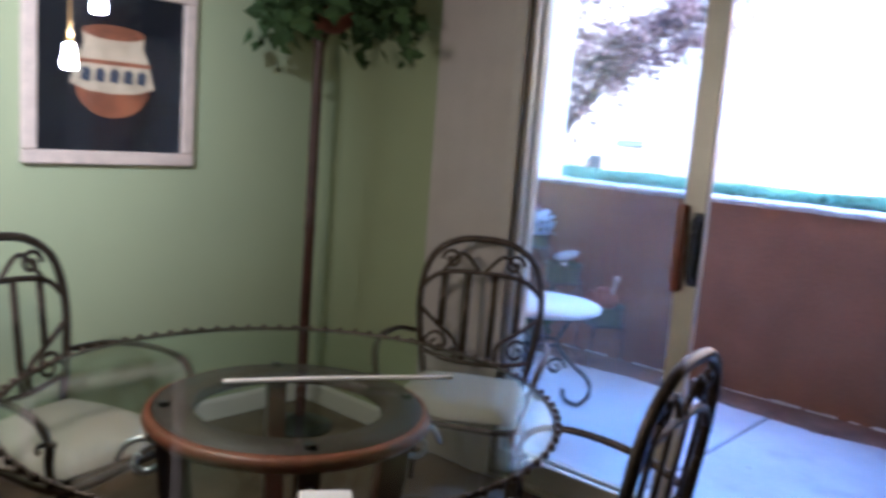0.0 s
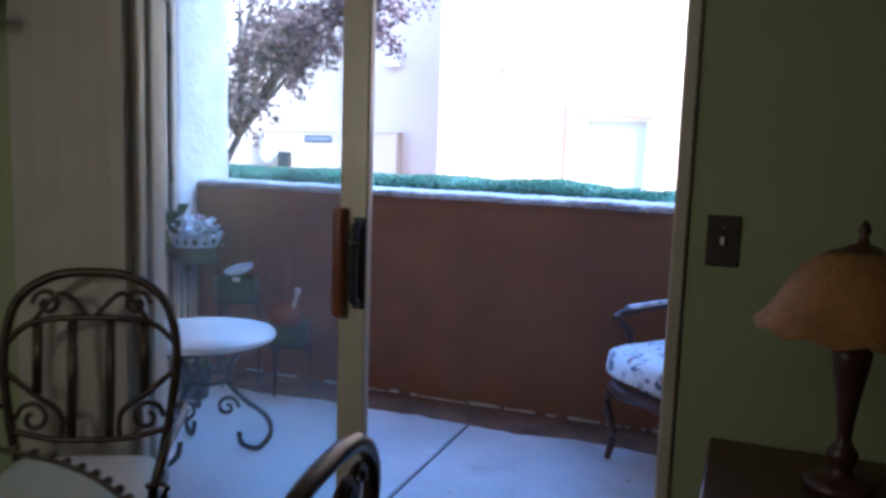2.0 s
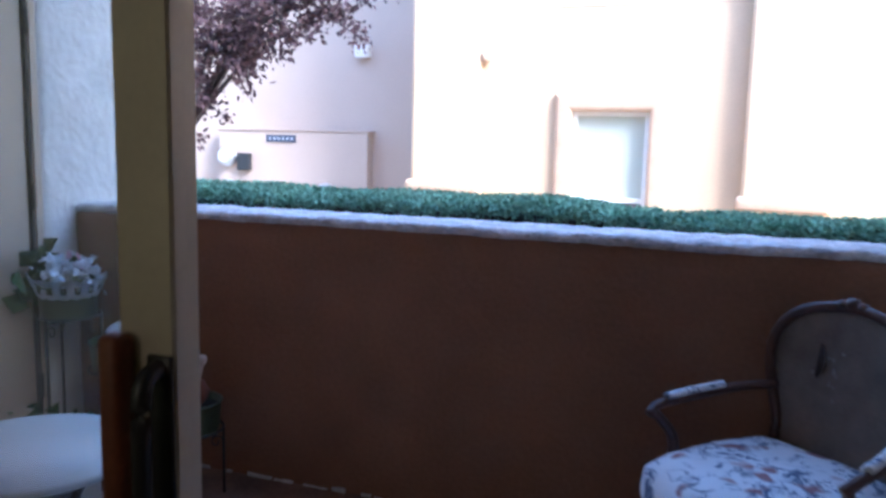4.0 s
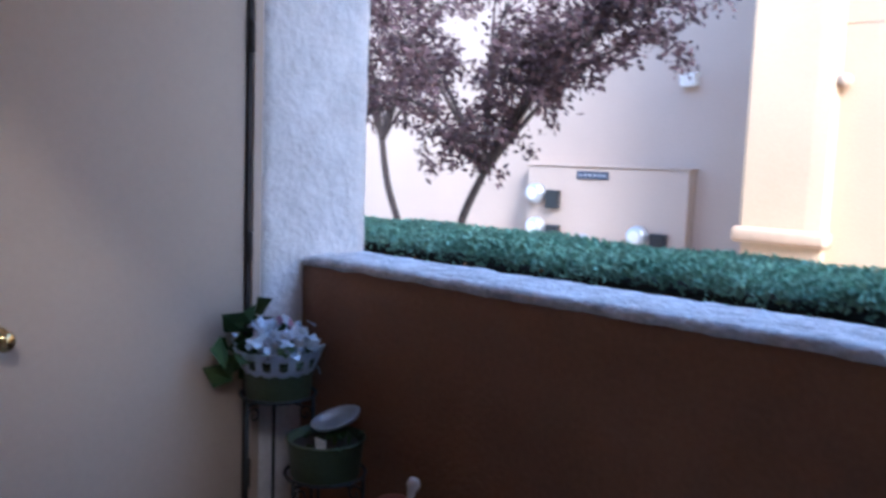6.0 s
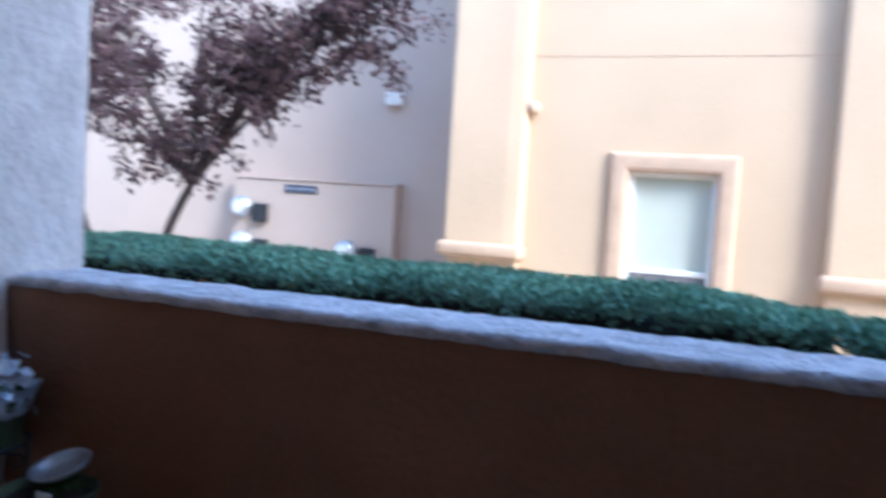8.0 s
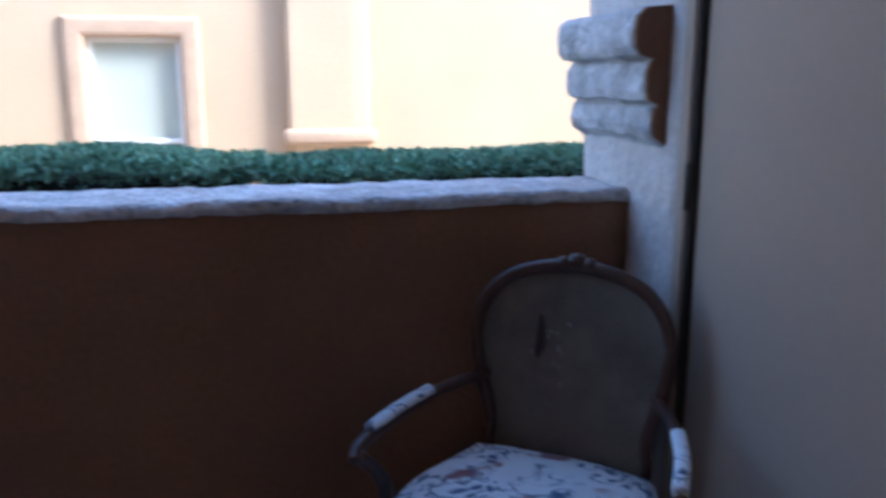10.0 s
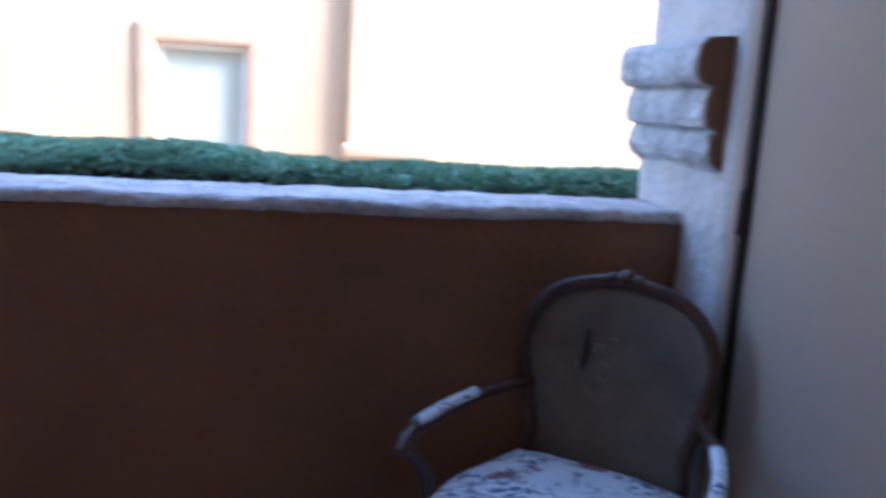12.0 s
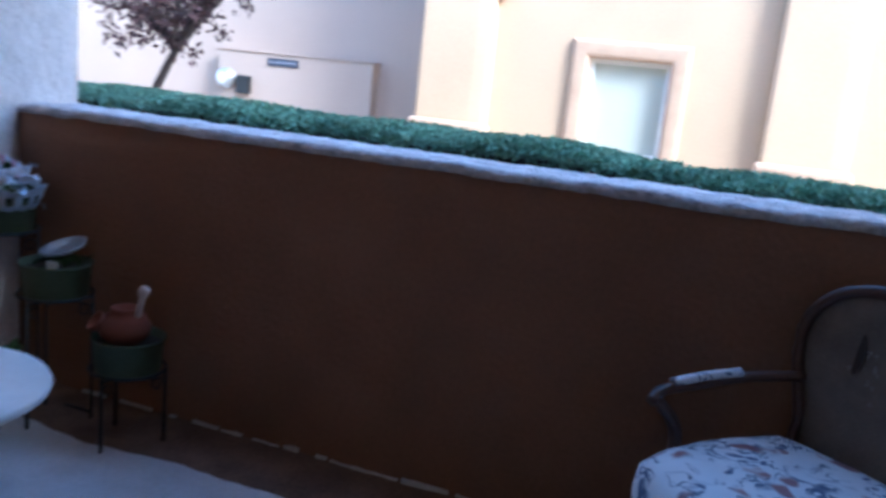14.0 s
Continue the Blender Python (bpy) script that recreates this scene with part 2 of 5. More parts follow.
M = {
    "green": mat("green_wall_paint", (0.36, 0.39, 0.215), 0.75, var=0.03, scale=1.5, fine=160, bump=0.25, bump_scale=140, dist=0.002),
    "white": mat("white_trim_paint", (0.74, 0.70, 0.62), 0.5, var=0.04, bump=0.05),
    "ceil": mat("ceiling_paint", (0.78, 0.76, 0.70), 0.9, var=0.03, bump=0.5, bump_scale=80),
    "carpet": mat("brown_carpet", (0.17, 0.115, 0.075), 0.95, var=0.2, fine=260, bump=0.8, bump_scale=300),
    "stucco": mat("pale_stucco", (0.68, 0.62, 0.58), 0.92, var=0.12, scale=5, fine=60, bump=0.95, bump_scale=24, dist=0.014),
    "terra": mat("brown_stucco", (0.255, 0.128, 0.070), 0.9, var=0.12, scale=2.2, fine=60, bump=0.6, bump_scale=45, dist=0.008, stain=0.25),
    "tan": mat("tan_stucco", (0.46, 0.25, 0.12), 0.92, var=0.10, scale=3, fine=60, bump=0.9, bump_scale=35, dist=0.015),
    "facade": mat("peach_stucco", (0.63, 0.455, 0.285), 0.9, var=0.06, scale=0.8, fine=40, bump=0.35, bump_scale=60, dist=0.003),
    "facade2": mat("rose_beige_stucco", (0.52, 0.40, 0.315), 0.9, var=0.06, scale=0.7, fine=40, bump=0.35, bump_scale=60, dist=0.003),
    "trimp": mat("apricot_trim", (0.56, 0.385, 0.25), 0.85, var=0.06, fine=50, bump=0.4, bump_scale=50),
    "concrete": mat("patio_concrete", (0.68, 0.70, 0.73), 0.32, var=0.12, scale=2.0, fine=70, bump=0.35, bump_scale=60, stain=0.4, stain_scale=3.5),
    "overspray": mat("brown_overspray_on_concrete", (0.20, 0.125, 0.085), 0.75, var=0.3, scale=5, fine=60, bump=0.4, stain=0.5, stain_scale=4),
    "roughst": mat("rough_pale_stucco", (0.66, 0.64, 0.63), 0.95, var=0.26, scale=12, fine=55, bump=1.0, bump_scale=38, dist=0.022),
    "efflo": mat("white_efflorescence", (0.66, 0.63, 0.59), 0.9, var=0.2, fine=80, bump=0.6),
    "door": mat("beige_door_paint", (0.44, 0.335, 0.25), 0.6, var=0.03, scale=2, fine=50, bump=0.05),
    "gap": mat("dark_weatherstrip", (0.04, 0.03, 0.025), 0.8, var=0.2),
    "alu": mat("almond_aluminium", (0.60, 0.54, 0.43), 0.45, 0.25, var=0.05, bump=0.05),
    "black": mat("black_plastic", (0.02, 0.02, 0.022), 0.4, var=0.1, bump=0.05),
    "wood": mat("red_brown_wood", (0.22, 0.068, 0.03), 0.4, var=0.2, scale=14, fine=120, bump=0.1),
    "darkwood": mat("dark_mahogany", (0.075, 0.03, 0.02), 0.35, var=0.25, scale=12, fine=120, bump=0.1),
    "ringwood": mat("dull_dark_oak", (0.034, 0.019, 0.012), 0.62, var=0.3, scale=10, fine=120, bump=0.15),
    "iron": mat("bronze_iron", (0.075, 0.055, 0.04), 0.38, 0.75, var=0.25, scale=20, fine=160, bump=0.25),
    "ironp": mat("black_iron", (0.03, 0.035, 0.035), 0.5, 0.5, var=0.2, scale=20, bump=0.2),
    "cushion": mat("cream_cushion", (0.50, 0.46, 0.39), 0.95, var=0.06, fine=220, bump=0.4, bump_scale=250),
    "vane": mat("grey_beige_vane", (0.50, 0.45, 0.40), 0.8, var=0.05, scale=6, fine=150, bump=0.2),
    "glass": glass_mat("clear_glass", (0.94, 0.96, 0.955)),
    "dusty": glass_mat("dusty_door_glass", (0.94, 0.96, 0.955), dust=0.015),
    "tglass": glass_mat("table_glass", (0.93, 0.97, 0.94), 0.0, 0.4),
    "ptop": mat("white_enamel", (0.76, 0.76, 0.74), 0.4, var=0.05, scale=10, bump=0.05),
    "brass": mat("polished_brass", (0.62, 0.42, 0.18), 0.22, 1.0, var=0.1, bump=0.05),
    "amber": mat("amber_glass_shade", (0.34, 0.16, 0.035), 0.75, var=0.25, scale=9, bump=0.1),
    "frame": mat("limed_wood_frame", (0.62, 0.50, 0.40), 0.6, var=0.1, scale=20, bump=0.2),
    "matb": mat("black_picture_ground", (0.006, 0.006, 0.010), 0.5, var=0.2),
    "pcream": mat("painted_cream", (0.62, 0.48, 0.32), 0.6, var=0.15, scale=14),
    "prust": mat("painted_rust", (0.30, 0.10, 0.04), 0.6, var=0.3, scale=9),
    "pslate": mat("painted_slate", (0.05, 0.06, 0.09), 0.6, var=0.2),
    "caneback": mat("grey_cane_back", (0.20, 0.165, 0.13), 0.8, var=0.25, scale=7, fine=240, bump=0.8, bump_scale=220, stain=0.5, stain_scale=9),
    "chairwood": mat("worn_walnut", (0.085, 0.040, 0.026), 0.38, var=0.25, scale=16, fine=90, bump=0.15),
    "scuff": mat("pale_scuff", (0.30, 0.28, 0.25), 0.8, var=0.3, fine=200, bump=0),
    "floral": floral_mat("floral_cotton"),
    "pot": mat("green_tin_pot", (0.075, 0.095, 0.045), 0.5, 0.3, var=0.2, scale=9, bump=0.2),
    "soil": mat("dark_soil", (0.03, 0.022, 0.016), 0.95, var=0.3, bump=0.8, bump_scale=60),
    "terrac": mat("terracotta_pot", (0.20, 0.052, 0.022), 0.8, var=0.15, bump=0.2),
    "petal": mat("white_petals", (0.74, 0.80, 0.88), 0.7, var=0.08, island=0.15, bump=0),
    "pink": mat("pink_petals", (0.60, 0.35, 0.45), 0.7, var=0.1, island=0.2, bump=0),
    "tin": mat("galvanised_tin", (0.62, 0.66, 0.70), 0.32, 0.8, var=0.12, scale=12, bump=0.1),
    "leaf": leaf_mat("green_leaf", (0.06, 0.095, 0.03), (0.022, 0.042, 0.014)),
    "hedge": leaf_mat("hedge_leaf", (0.28, 0.46, 0.33), (0.12, 0.235, 0.16)),
    # near-black: the shade inside the hedge is put into this colour
    "hedgein": mat("hedge_inner_shade", (0.016, 0.017, 0.011), 0.95, var=0.3, bump=0.6),
    "dryleaf": leaf_mat("dry_leaf", (0.42, 0.22, 0.08), (0.25, 0.12, 0.05)),
    "plum": leaf_mat("plum_leaf", (0.105, 0.064, 0.066), (0.045, 0.028, 0.032)),
    "bark": mat("grey_brown_bark", (0.075, 0.055, 0.048), 0.9, var=0.25, scale=8, fine=60, bump=0.8, bump_scale=40, dist=0.01),
    "earth": mat("earth_and_gravel", (0.42, 0.36, 0.29), 0.95, var=0.25, scale=3, fine=40, bump=0.8, bump_scale=30),
    "steel": mat("meter_steel", (0.60, 0.62, 0.64), 0.35, 0.7, var=0.1, bump=0.1),
    "winwhite": mat("white_vinyl", (0.86, 0.84, 0.78), 0.4, var=0.03, bump=0.03),
    "blind": mat("pale_window_blind", (0.72, 0.70, 0.58), 0.7, var=0.03, fine=120, bump=0.1),
    "screen": mat("grey_window_screen", (0.20, 0.19, 0.19), 0.7, var=0.1, fine=300, bump=0.2),
    "plate": mat("bronze_switch_plate", (0.10, 0.085, 0.07), 0.45, 0.6, var=0.1, bump=0.05),
    "shadeg": glow("white_pendant_glass", (1.0, 0.86, 0.66), 4.5),
    "roof": mat("clay_roof_tile", (0.40, 0.17, 0.09), 0.85, var=0.2, scale=6, bump=0.4),
    "card": mat("white_card", (0.75, 0.73, 0.68), 0.7, var=0.03),
    "sign": mat("slate_blue_sign", (0.05, 0.06, 0.09), 0.5, var=0.1),
    "letter": mat("grey_lettering", (0.35, 0.37, 0.42), 0.6, var=0.05),
}


# ---- mesh helpers ----
def obj(name, bm, material, parent=None, smooth=False):
    me = bpy.data.meshes.new(name)
    bm.normal_update()
    bm.to_mesh(me)
    bm.free()
    if smooth:
        me.shade_smooth()
    me.materials.append(M[material])
    ob = new(name, me)
    if parent is not None:
        ob.parent = parent
    return ob


def part(name, bm, material, parent, label="", smooth=False):
    ob = obj(name, bm, material, parent, smooth)
    return tagged(ob, label) if label else ob


def empty(name, m=None):
    ob = new(name)
    ob.empty_display_size = 0.1
    if m is not None:
        ob.matrix_world = m
    return ob


def box(x0, x1, y0, y1, z0, z1, bevel=0.0, seg=2, bm=None):
    bm2 = bmesh.new()
    bmesh.ops.create_cube(bm2, size=1)
    bmesh.ops.scale(bm2, vec=(x1 - x0, y1 - y0, z1 - z0), verts=bm2.verts)
    bmesh.ops.translate(bm2, vec=((x0 + x1) / 2, (y0 + y1) / 2, (z0 + z1) / 2), verts=bm2.verts)
    if bevel:
        bmesh.ops.bevel(bm2, geom=bm2.edges[:], offset=bevel, segments=seg, affect="EDGES", profile=0.5)
    if bm is not None:
        return join(bm, bm2)
    return bm2


def join(a, b):
    me = bpy.data.meshes.new("tmp")
    b.to_mesh(me)
    b.free()
    a.from_mesh(me)
    bpy.data.meshes.remove(me)
    return a


def lathe(profile, seg=32, at=(0, 0, 0), squash=1.0):
    """A turned body from (radius, z) pairs; closed at radius 0."""
    bm = bmesh.new()
    rings = []
    for r, z in profile:
        if r <= 1e-5:
            rings.append([bm.verts.new((at[0], at[1], at[2] + z))])
        else:
            rings.append([bm.verts.new((at[0] + r * math.cos(2 * math.pi * k / seg), at[1] + squash * r * math.sin(2 * math.pi * k / seg), at[2] + z)) for k in range(seg)])
    for a, b in zip(rings, rings[1:]):
        for k in range(seg):
            va, vb = a[k % len(a)], a[(k + 1) % len(a)]
            wa, wb = b[k % len(b)], b[(k + 1) % len(b)]
            vs = []
            for v in (va, vb, wb, wa):
                if v not in vs:
                    vs.append(v)
            if len(vs) > 2:
                bm.faces.new(vs)
    bmesh.ops.recalc_face_normals(bm, faces=bm.faces[:])
    return bm


def smooth_line(points, n=6, closed=False):
    """Catmull-Rom through points."""
    p = [Vector(q) for q in points]
    out = []
    count = len(p) if closed else len(p) - 1
    for i in range(count):
        if closed:
            a, b, c, d = p[i - 1], p[i], p[(i + 1) % len(p)], p[(i + 2) % len(p)]
        else:
            a, b, c, d = p[max(i - 1, 0)], p[i], p[i + 1], p[min(i + 2, len(p) - 1)]
        for k in range(n):
            t = k / n
            out.append(0.5 * (2 * b + (c - a) * t + (2 * a - 5 * b + 4 * c - d) * t * t + (3 * b - a - 3 * c + d) * t ** 3))
    if not closed:
        out.append(p[-1])
    return out


def tube(points, radius, seg=8, closed=False, n=6, flat=1.0, taper=None, bm=None):
    """A round bar along a smooth line; taper: end radius."""
    line = smooth_line(points, n, closed) if n > 1 else [Vector(q) for q in points]
    b2 = bm if bm is not None else bmesh.new()
    rings, up = [], Vector((0, 0, 1))
    m = len(line)
    for i, p in enumerate(line):
        a = line[i - 1] if (i > 0 or closed) else p
        b = line[(i + 1) % m] if (i < m - 1 or closed) else p
        d = (b - a).normalized()
        side = d.cross(up)
        if side.length < 0.05:
            side = d.cross(Vector((0, 1, 0)))
        side.normalize()
        other = side.cross(d).normalized()
        r = radius if taper is None else radius + (taper - radius) * i / max(1, m - 1)
        rings.append([b2.verts.new(p + side * r * math.cos(2 * math.pi * k / seg) + other * r * flat * math.sin(2 * math.pi * k / seg)) for k in range(seg)])
    pairs = list(zip(rings, rings[1:])) + ([(rings[-1], rings[0])] if closed else [])
    for a, b in pairs:
        for k in range(seg):
            b2.faces.new((a[k], a[(k + 1) % seg], b[(k + 1) % seg], b[k]))
    if not closed:
        b2.faces.new(rings[0][::-1])
        b2.faces.new(rings[-1])
    return b2


def prism(outline, x0, x1, axis="x"):
    """An outline of (u, v) pairs carried along an axis: x keeps (y, z), y keeps (x, z), z keeps (x, y)."""
    bm = bmesh.new()

    def at(u, v, w):
        return {"x": (w, u, v), "y": (u, w, v), "z": (u, v, w)}[axis]
    a = [bm.verts.new(at(u, v, x0)) for u, v in outline]
    b = [bm.verts.new(at(u, v, x1)) for u, v in outline]
    k = len(outline)
    for i in range(k):
        bm.faces.new((a[i], a[(i + 1) % k], b[(i + 1) % k], b[i]))
    bm.faces.new(a[::-1])
    bm.faces.new(b)
    bmesh.ops.recalc_face_normals(bm, faces=bm.faces[:])
    return bm


def leaves(name, centres, size, material, parent=None, droop=0.5, ratio=0.6, seed=1):
    """Many small folded leaves, one island each, at given places."""
    rng = np.random.default_rng(seed)
    c = np.asarray(centres, float)
    k = len(c)
    d = rng.normal(size=(k, 3))
    d[:, 2] -= droop
    d /= np.linalg.norm(d, axis=1)[:, None]
    s = np.cross(d, rng.normal(size=(k, 3)))
    s /= np.linalg.norm(s, axis=1)[:, None]
    nrm = np.cross(d, s)
    ln = size * rng.uniform(0.65, 1.25, k)[:, None]
    w = ln * ratio * 0.5
    v = np.stack([c, c + d * ln * 0.45 + s * w + nrm * w * 0.3, c + d * ln, c + d * ln * 0.45 - s * w + nrm * w * 0.3], 1).reshape(-1, 3)
    me = bpy.data.meshes.new(name)
    i = np.arange(k) * 4
    f = np.concatenate([np.stack([i, i + 1, i + 2], 1), np.stack([i, i + 2, i + 3], 1)]).tolist()
    me.from_pydata(v.tolist(), [], f)
    me.materials.append(M[material])
    ob = new(name, me)
    if parent is not None:
        ob.parent = parent
    return ob


def structure(ob, label, category="wall"):
    return tagged(ob, label, category, "", "structure")


def rough_box(x0, x1, y0, y1, z0, z1, cell, amount, round_top=0.0, seed=3):
    """A block whose faces are finely divided and made uneven."""
    bm = bmesh.new()
    bmesh.ops.create_cube(bm, size=1)
    bmesh.ops.scale(bm, vec=(x1 - x0, y1 - y0, z1 - z0), verts=bm.verts)
    bmesh.ops.translate(bm, vec=((x0 + x1) / 2, (y0 + y1) / 2, (z0 + z1) / 2), verts=bm.verts)
    if round_top:
        top = [e for e in bm.edges if all(v.co.z > z1 - 1e-4 for v in e.verts)]
        bmesh.ops.bevel(bm, geom=top, offset=round_top, segments=4, affect="EDGES", profile=0.5)
    for ax in range(3):
        size = (x1 - x0, y1 - y0, z1 - z0)[ax]
        lo = (x0, y0, z0)[ax]
        for k in range(1, int(size / cell)):
            co = [0, 0, 0]
            co[ax] = lo + k * size / int(size / cell)
            no = [0, 0, 0]
            no[ax] = 1
            bmesh.ops.bisect_plane(bm, geom=bm.verts[:] + bm.edges[:] + bm.faces[:], plane_co=co, plane_no=no)
    for v in bm.verts:
        v.co += amount * noise.noise_vector(v.co * 9 + Vector((seed, 0, 0))) + amount * 0.6 * noise.noise_vector(v.co * 31)
    return bm


# ---- plan ----
XI = 0.18            # room side of the picture wall
YD = -2.12           # room side of the door wall
YO = -1.97           # patio side of the door wall
XR = 3.37            # right side wall of the patio
HW = 1.10            # top of the low patio wall
DX0, DX1 = 1.375, 2.965
DZ = 2.06

# ---- ground and floors ----
structure(obj("ground", box(-60, 60, -40, 80, -0.32, -0.14), "earth"), "dry brown earth with gravel around the buildings", "ground")
structure(obj("floor", box(-0.1, 6.5, -8.0, YD, -0.14, 0.0), "carpet"), "brown low-pile carpet in the dining room", "floor")
patio = structure(empty("patio_floor"), "pale grey concrete slabs with a straight control joint", "floor")
for x0, x1 in ((0.0, 1.866), (1.880, XR)):
    part("slab", box(x0, x1, YD + 0.004, 0.0, -0.14, -0.004, 0.006, 1), "concrete", patio)
part("joint_filler", box(1.866, 1.880, YD + 0.004, 0.0, -0.14, -0.014), "gap", patio, "dark recessed control joint")

rows = []
strip = bmesh.new()
for k in range(90):
    xk = 0.01 + k * (XR - 0.02) / 89
    edge = 0.31 + 0.04 * noise.noise(Vector((xk * 2.2, 0, 4))) + 0.022 * noise.noise(Vector((xk * 11, 0, 9)))
    rows.append([strip.verts.new((xk, yk, zk)) for yk, zk in ((-edge, -0.0035), (-edge + 0.004, -0.001), (-0.001, -0.001))])
for a, b in zip(rows, rows[1:]):
    for k in range(2):
        strip.faces.new((a[k], b[k], b[k + 1], a[k + 1]))
part("overspray", strip, "overspray", patio, "brown paint overspray along the wall foot")
stainr = random.Random(9)
for k in range(16):
    cx, cy, r0 = stainr.uniform(0.5, 3.2), stainr.uniform(-1.8, -0.25), stainr.uniform(0.004, 0.013)
    bm = bmesh.new()
    bm.faces.new([bm.verts.new((cx + r0 * stainr.uniform(0.6, 1.5) * math.cos(q * 0.7), cy + r0 * stainr.uniform(0.5, 1.2) * math.sin(q * 0.7), -0.0025)) for q in range(9)])
    part("fleck", bm, "overspray", patio)

# ---- room shell ----
structure(obj("wall_west", box(XI - 0.15, XI, -8.0, YD, 0, 2.46), "green"), "sage green painted wall behind the dining table")
wd = structure(empty("wall_north"), "sage green painted wall around the sliding patio door")
part("wall_pier", box(XI - 0.15, DX0 - 0.05, YD, YO, 0, 2.46), "green", wd)
part("wall_pier", box(DX1 + 0.035, 6.5, YD, YO, 0, 2.46), "green", wd)
part("lintel", box(DX0 - 0.05, DX1 + 0.035, YD, YO, DZ + 0.03, 2.46), "green", wd)
structure(obj("wall_east", box(6.5, 6.65, -8.0, YD, 0, 2.46), "green"), "sage green painted wall of the dining room")
structure(obj("wall_south", box(XI - 0.15, 6.65, -8.15, -8.0, 0, 2.46), "green"), "sage green painted wall at the back of the room")
structure(obj("ceiling", box(XI - 0.15, 6.65, -8.15, YO, 2.46, 2.62), "ceil"), "off-white textured room ceiling", "ceiling")
structure(obj("baseboard", prism([(XI, 0), (XI + 0.014, 0), (XI + 0.014, 0.085), (XI + 0.006, 0.1), (XI, 0.1)], -8.0, YD, "y"), "white"),
          "cream painted baseboard along the picture wall", "baseboard")
structure(obj("baseboard", prism([(YD, 0), (YD - 0.014, 0), (YD - 0.014, 0.085), (YD - 0.006, 0.1), (YD, 0.1)], XI + 0.014, DX0 - 0.05, "x"), "white"),
          "cream painted baseboard beside the patio door", "baseboard")
structure(obj("baseboard", prism([(YD, 0), (YD - 0.014, 0), (YD - 0.014, 0.085), (YD - 0.006, 0.1), (YD, 0.1)], DX1 + 0.035, 6.5, "x"), "white"),
          "cream painted baseboard under the light switch", "baseboard")

# ---- patio shell ----
low = structure(empty("wall_low"), "low brown stucco patio wall with a rough pale cap")
part("wall_body", rough_box(0.0, XR, 0.0, 0.27, -0.14, HW + 0.002, 0.12, 0.003), "terra", low, smooth=True)
part("cap", rough_box(-0.002, XR + 0.002, -0.004, 0.30, HW - 0.004, HW + 0.030, 0.020, 0.0060, 0.020), "roughst", low, "rough pale stucco cap with rounded edges", True)
rngw = random.Random(5)
x = 0.35
while x < 3.1:
    w = rngw.uniform(0.02, 0.17)
    part("salt_deposit", rough_box(x, x + w, -0.012, 0.004, -0.006, rngw.uniform(0.003, 0.013), 0.010, 0.007), "efflo", low, "crumbling white salt line at the wall foot")
    x += w + rngw.uniform(0.005, 0.09)


def side_wall(name, sx, inward, hinge, latch, label):
    """A patio side wall with a closet door in it; inward: +1 or -1 along x."""
    w = structure(empty(name), label)
    a, b = sorted((sx, sx - inward * 0.22))
    part("wall_end", rough_box(a, b, hinge + 0.052, 0.30, -0.14, 2.8, 0.05, 0.005), "stucco", w, smooth=True)
    part("wall_side", rough_box(a, b, YO, latch - 0.05, -0.14, 2.8, 0.08, 0.004), "tan", w, smooth=True)
    part("wall_head", box(a, b, latch - 0.05, hinge + 0.052, 2.14, 2.8), "stucco", w)
    part("door_stop", box(sx - inward * 0.10, sx - inward * 0.22, latch - 0.05, hinge + 0.052, -0.14, 2.14), "gap", w)
    for y0, y1 in ((hinge + 0.012, hinge + 0.05), (latch - 0.048, latch - 0.006)):
        lo, hi = sorted((sx + inward * 0.012, sx - inward * 0.1))
        part("door_jamb", box(lo, hi, y0, y1, -0.14, 2.14, 0.003, 1), "door", w)
    d = structure(empty("door_1" if sx < 1 else "door_2", pose(sx, hinge, 0)), "flat beige closet door, closed, with a brass knob", "door")
    lo, hi = sorted((-inward * 0.055, -inward * 0.012))
    part("leaf", box(lo, hi, latch - hinge, -0.004, 0.008, 2.12, 0.004, 1), "door", d)
    lo, hi = sorted((-inward * 0.052, inward * 0.004))
    part("weatherstrip", box(lo, hi, -0.003, 0.011, 0.0, 2.13), "gap", d, "dark gap along the hinge side")
    for z in (0.3, 1.12, 1.84):
        hg = lathe([(0, 0), (0.012, 0), (0.012, 0.1), (0.007, 0.108), (0.0, 0.11)], 12, (inward * 0.004, 0.006, z))
        part("hinge", hg, "gap", d, "dark painted hinge", True)
    kb = lathe([(0, 0), (0.033, 0), (0.033, 0.006), (0.014, 0.012), (0.012, 0.032), (0.026, 0.042), (0.030, 0.055), (0.024, 0.068), (0, 0.072)], 24)
    bmesh.ops.transform(kb, matrix=pose(-inward * 0.012, latch - hinge + 0.07, 0.955, 0, 90 * inward, 0), verts=kb.verts)
    part("knob", kb, "brass", d, "round brass door knob", True)
    return w


side_wall("wall_left", 0.0, 1, -0.245, -1.13, "pale stucco side wall with a closet door")
side_wall("wall_right", XR, -1, -0.315, -1.165, "pale stucco side wall with a closet door")

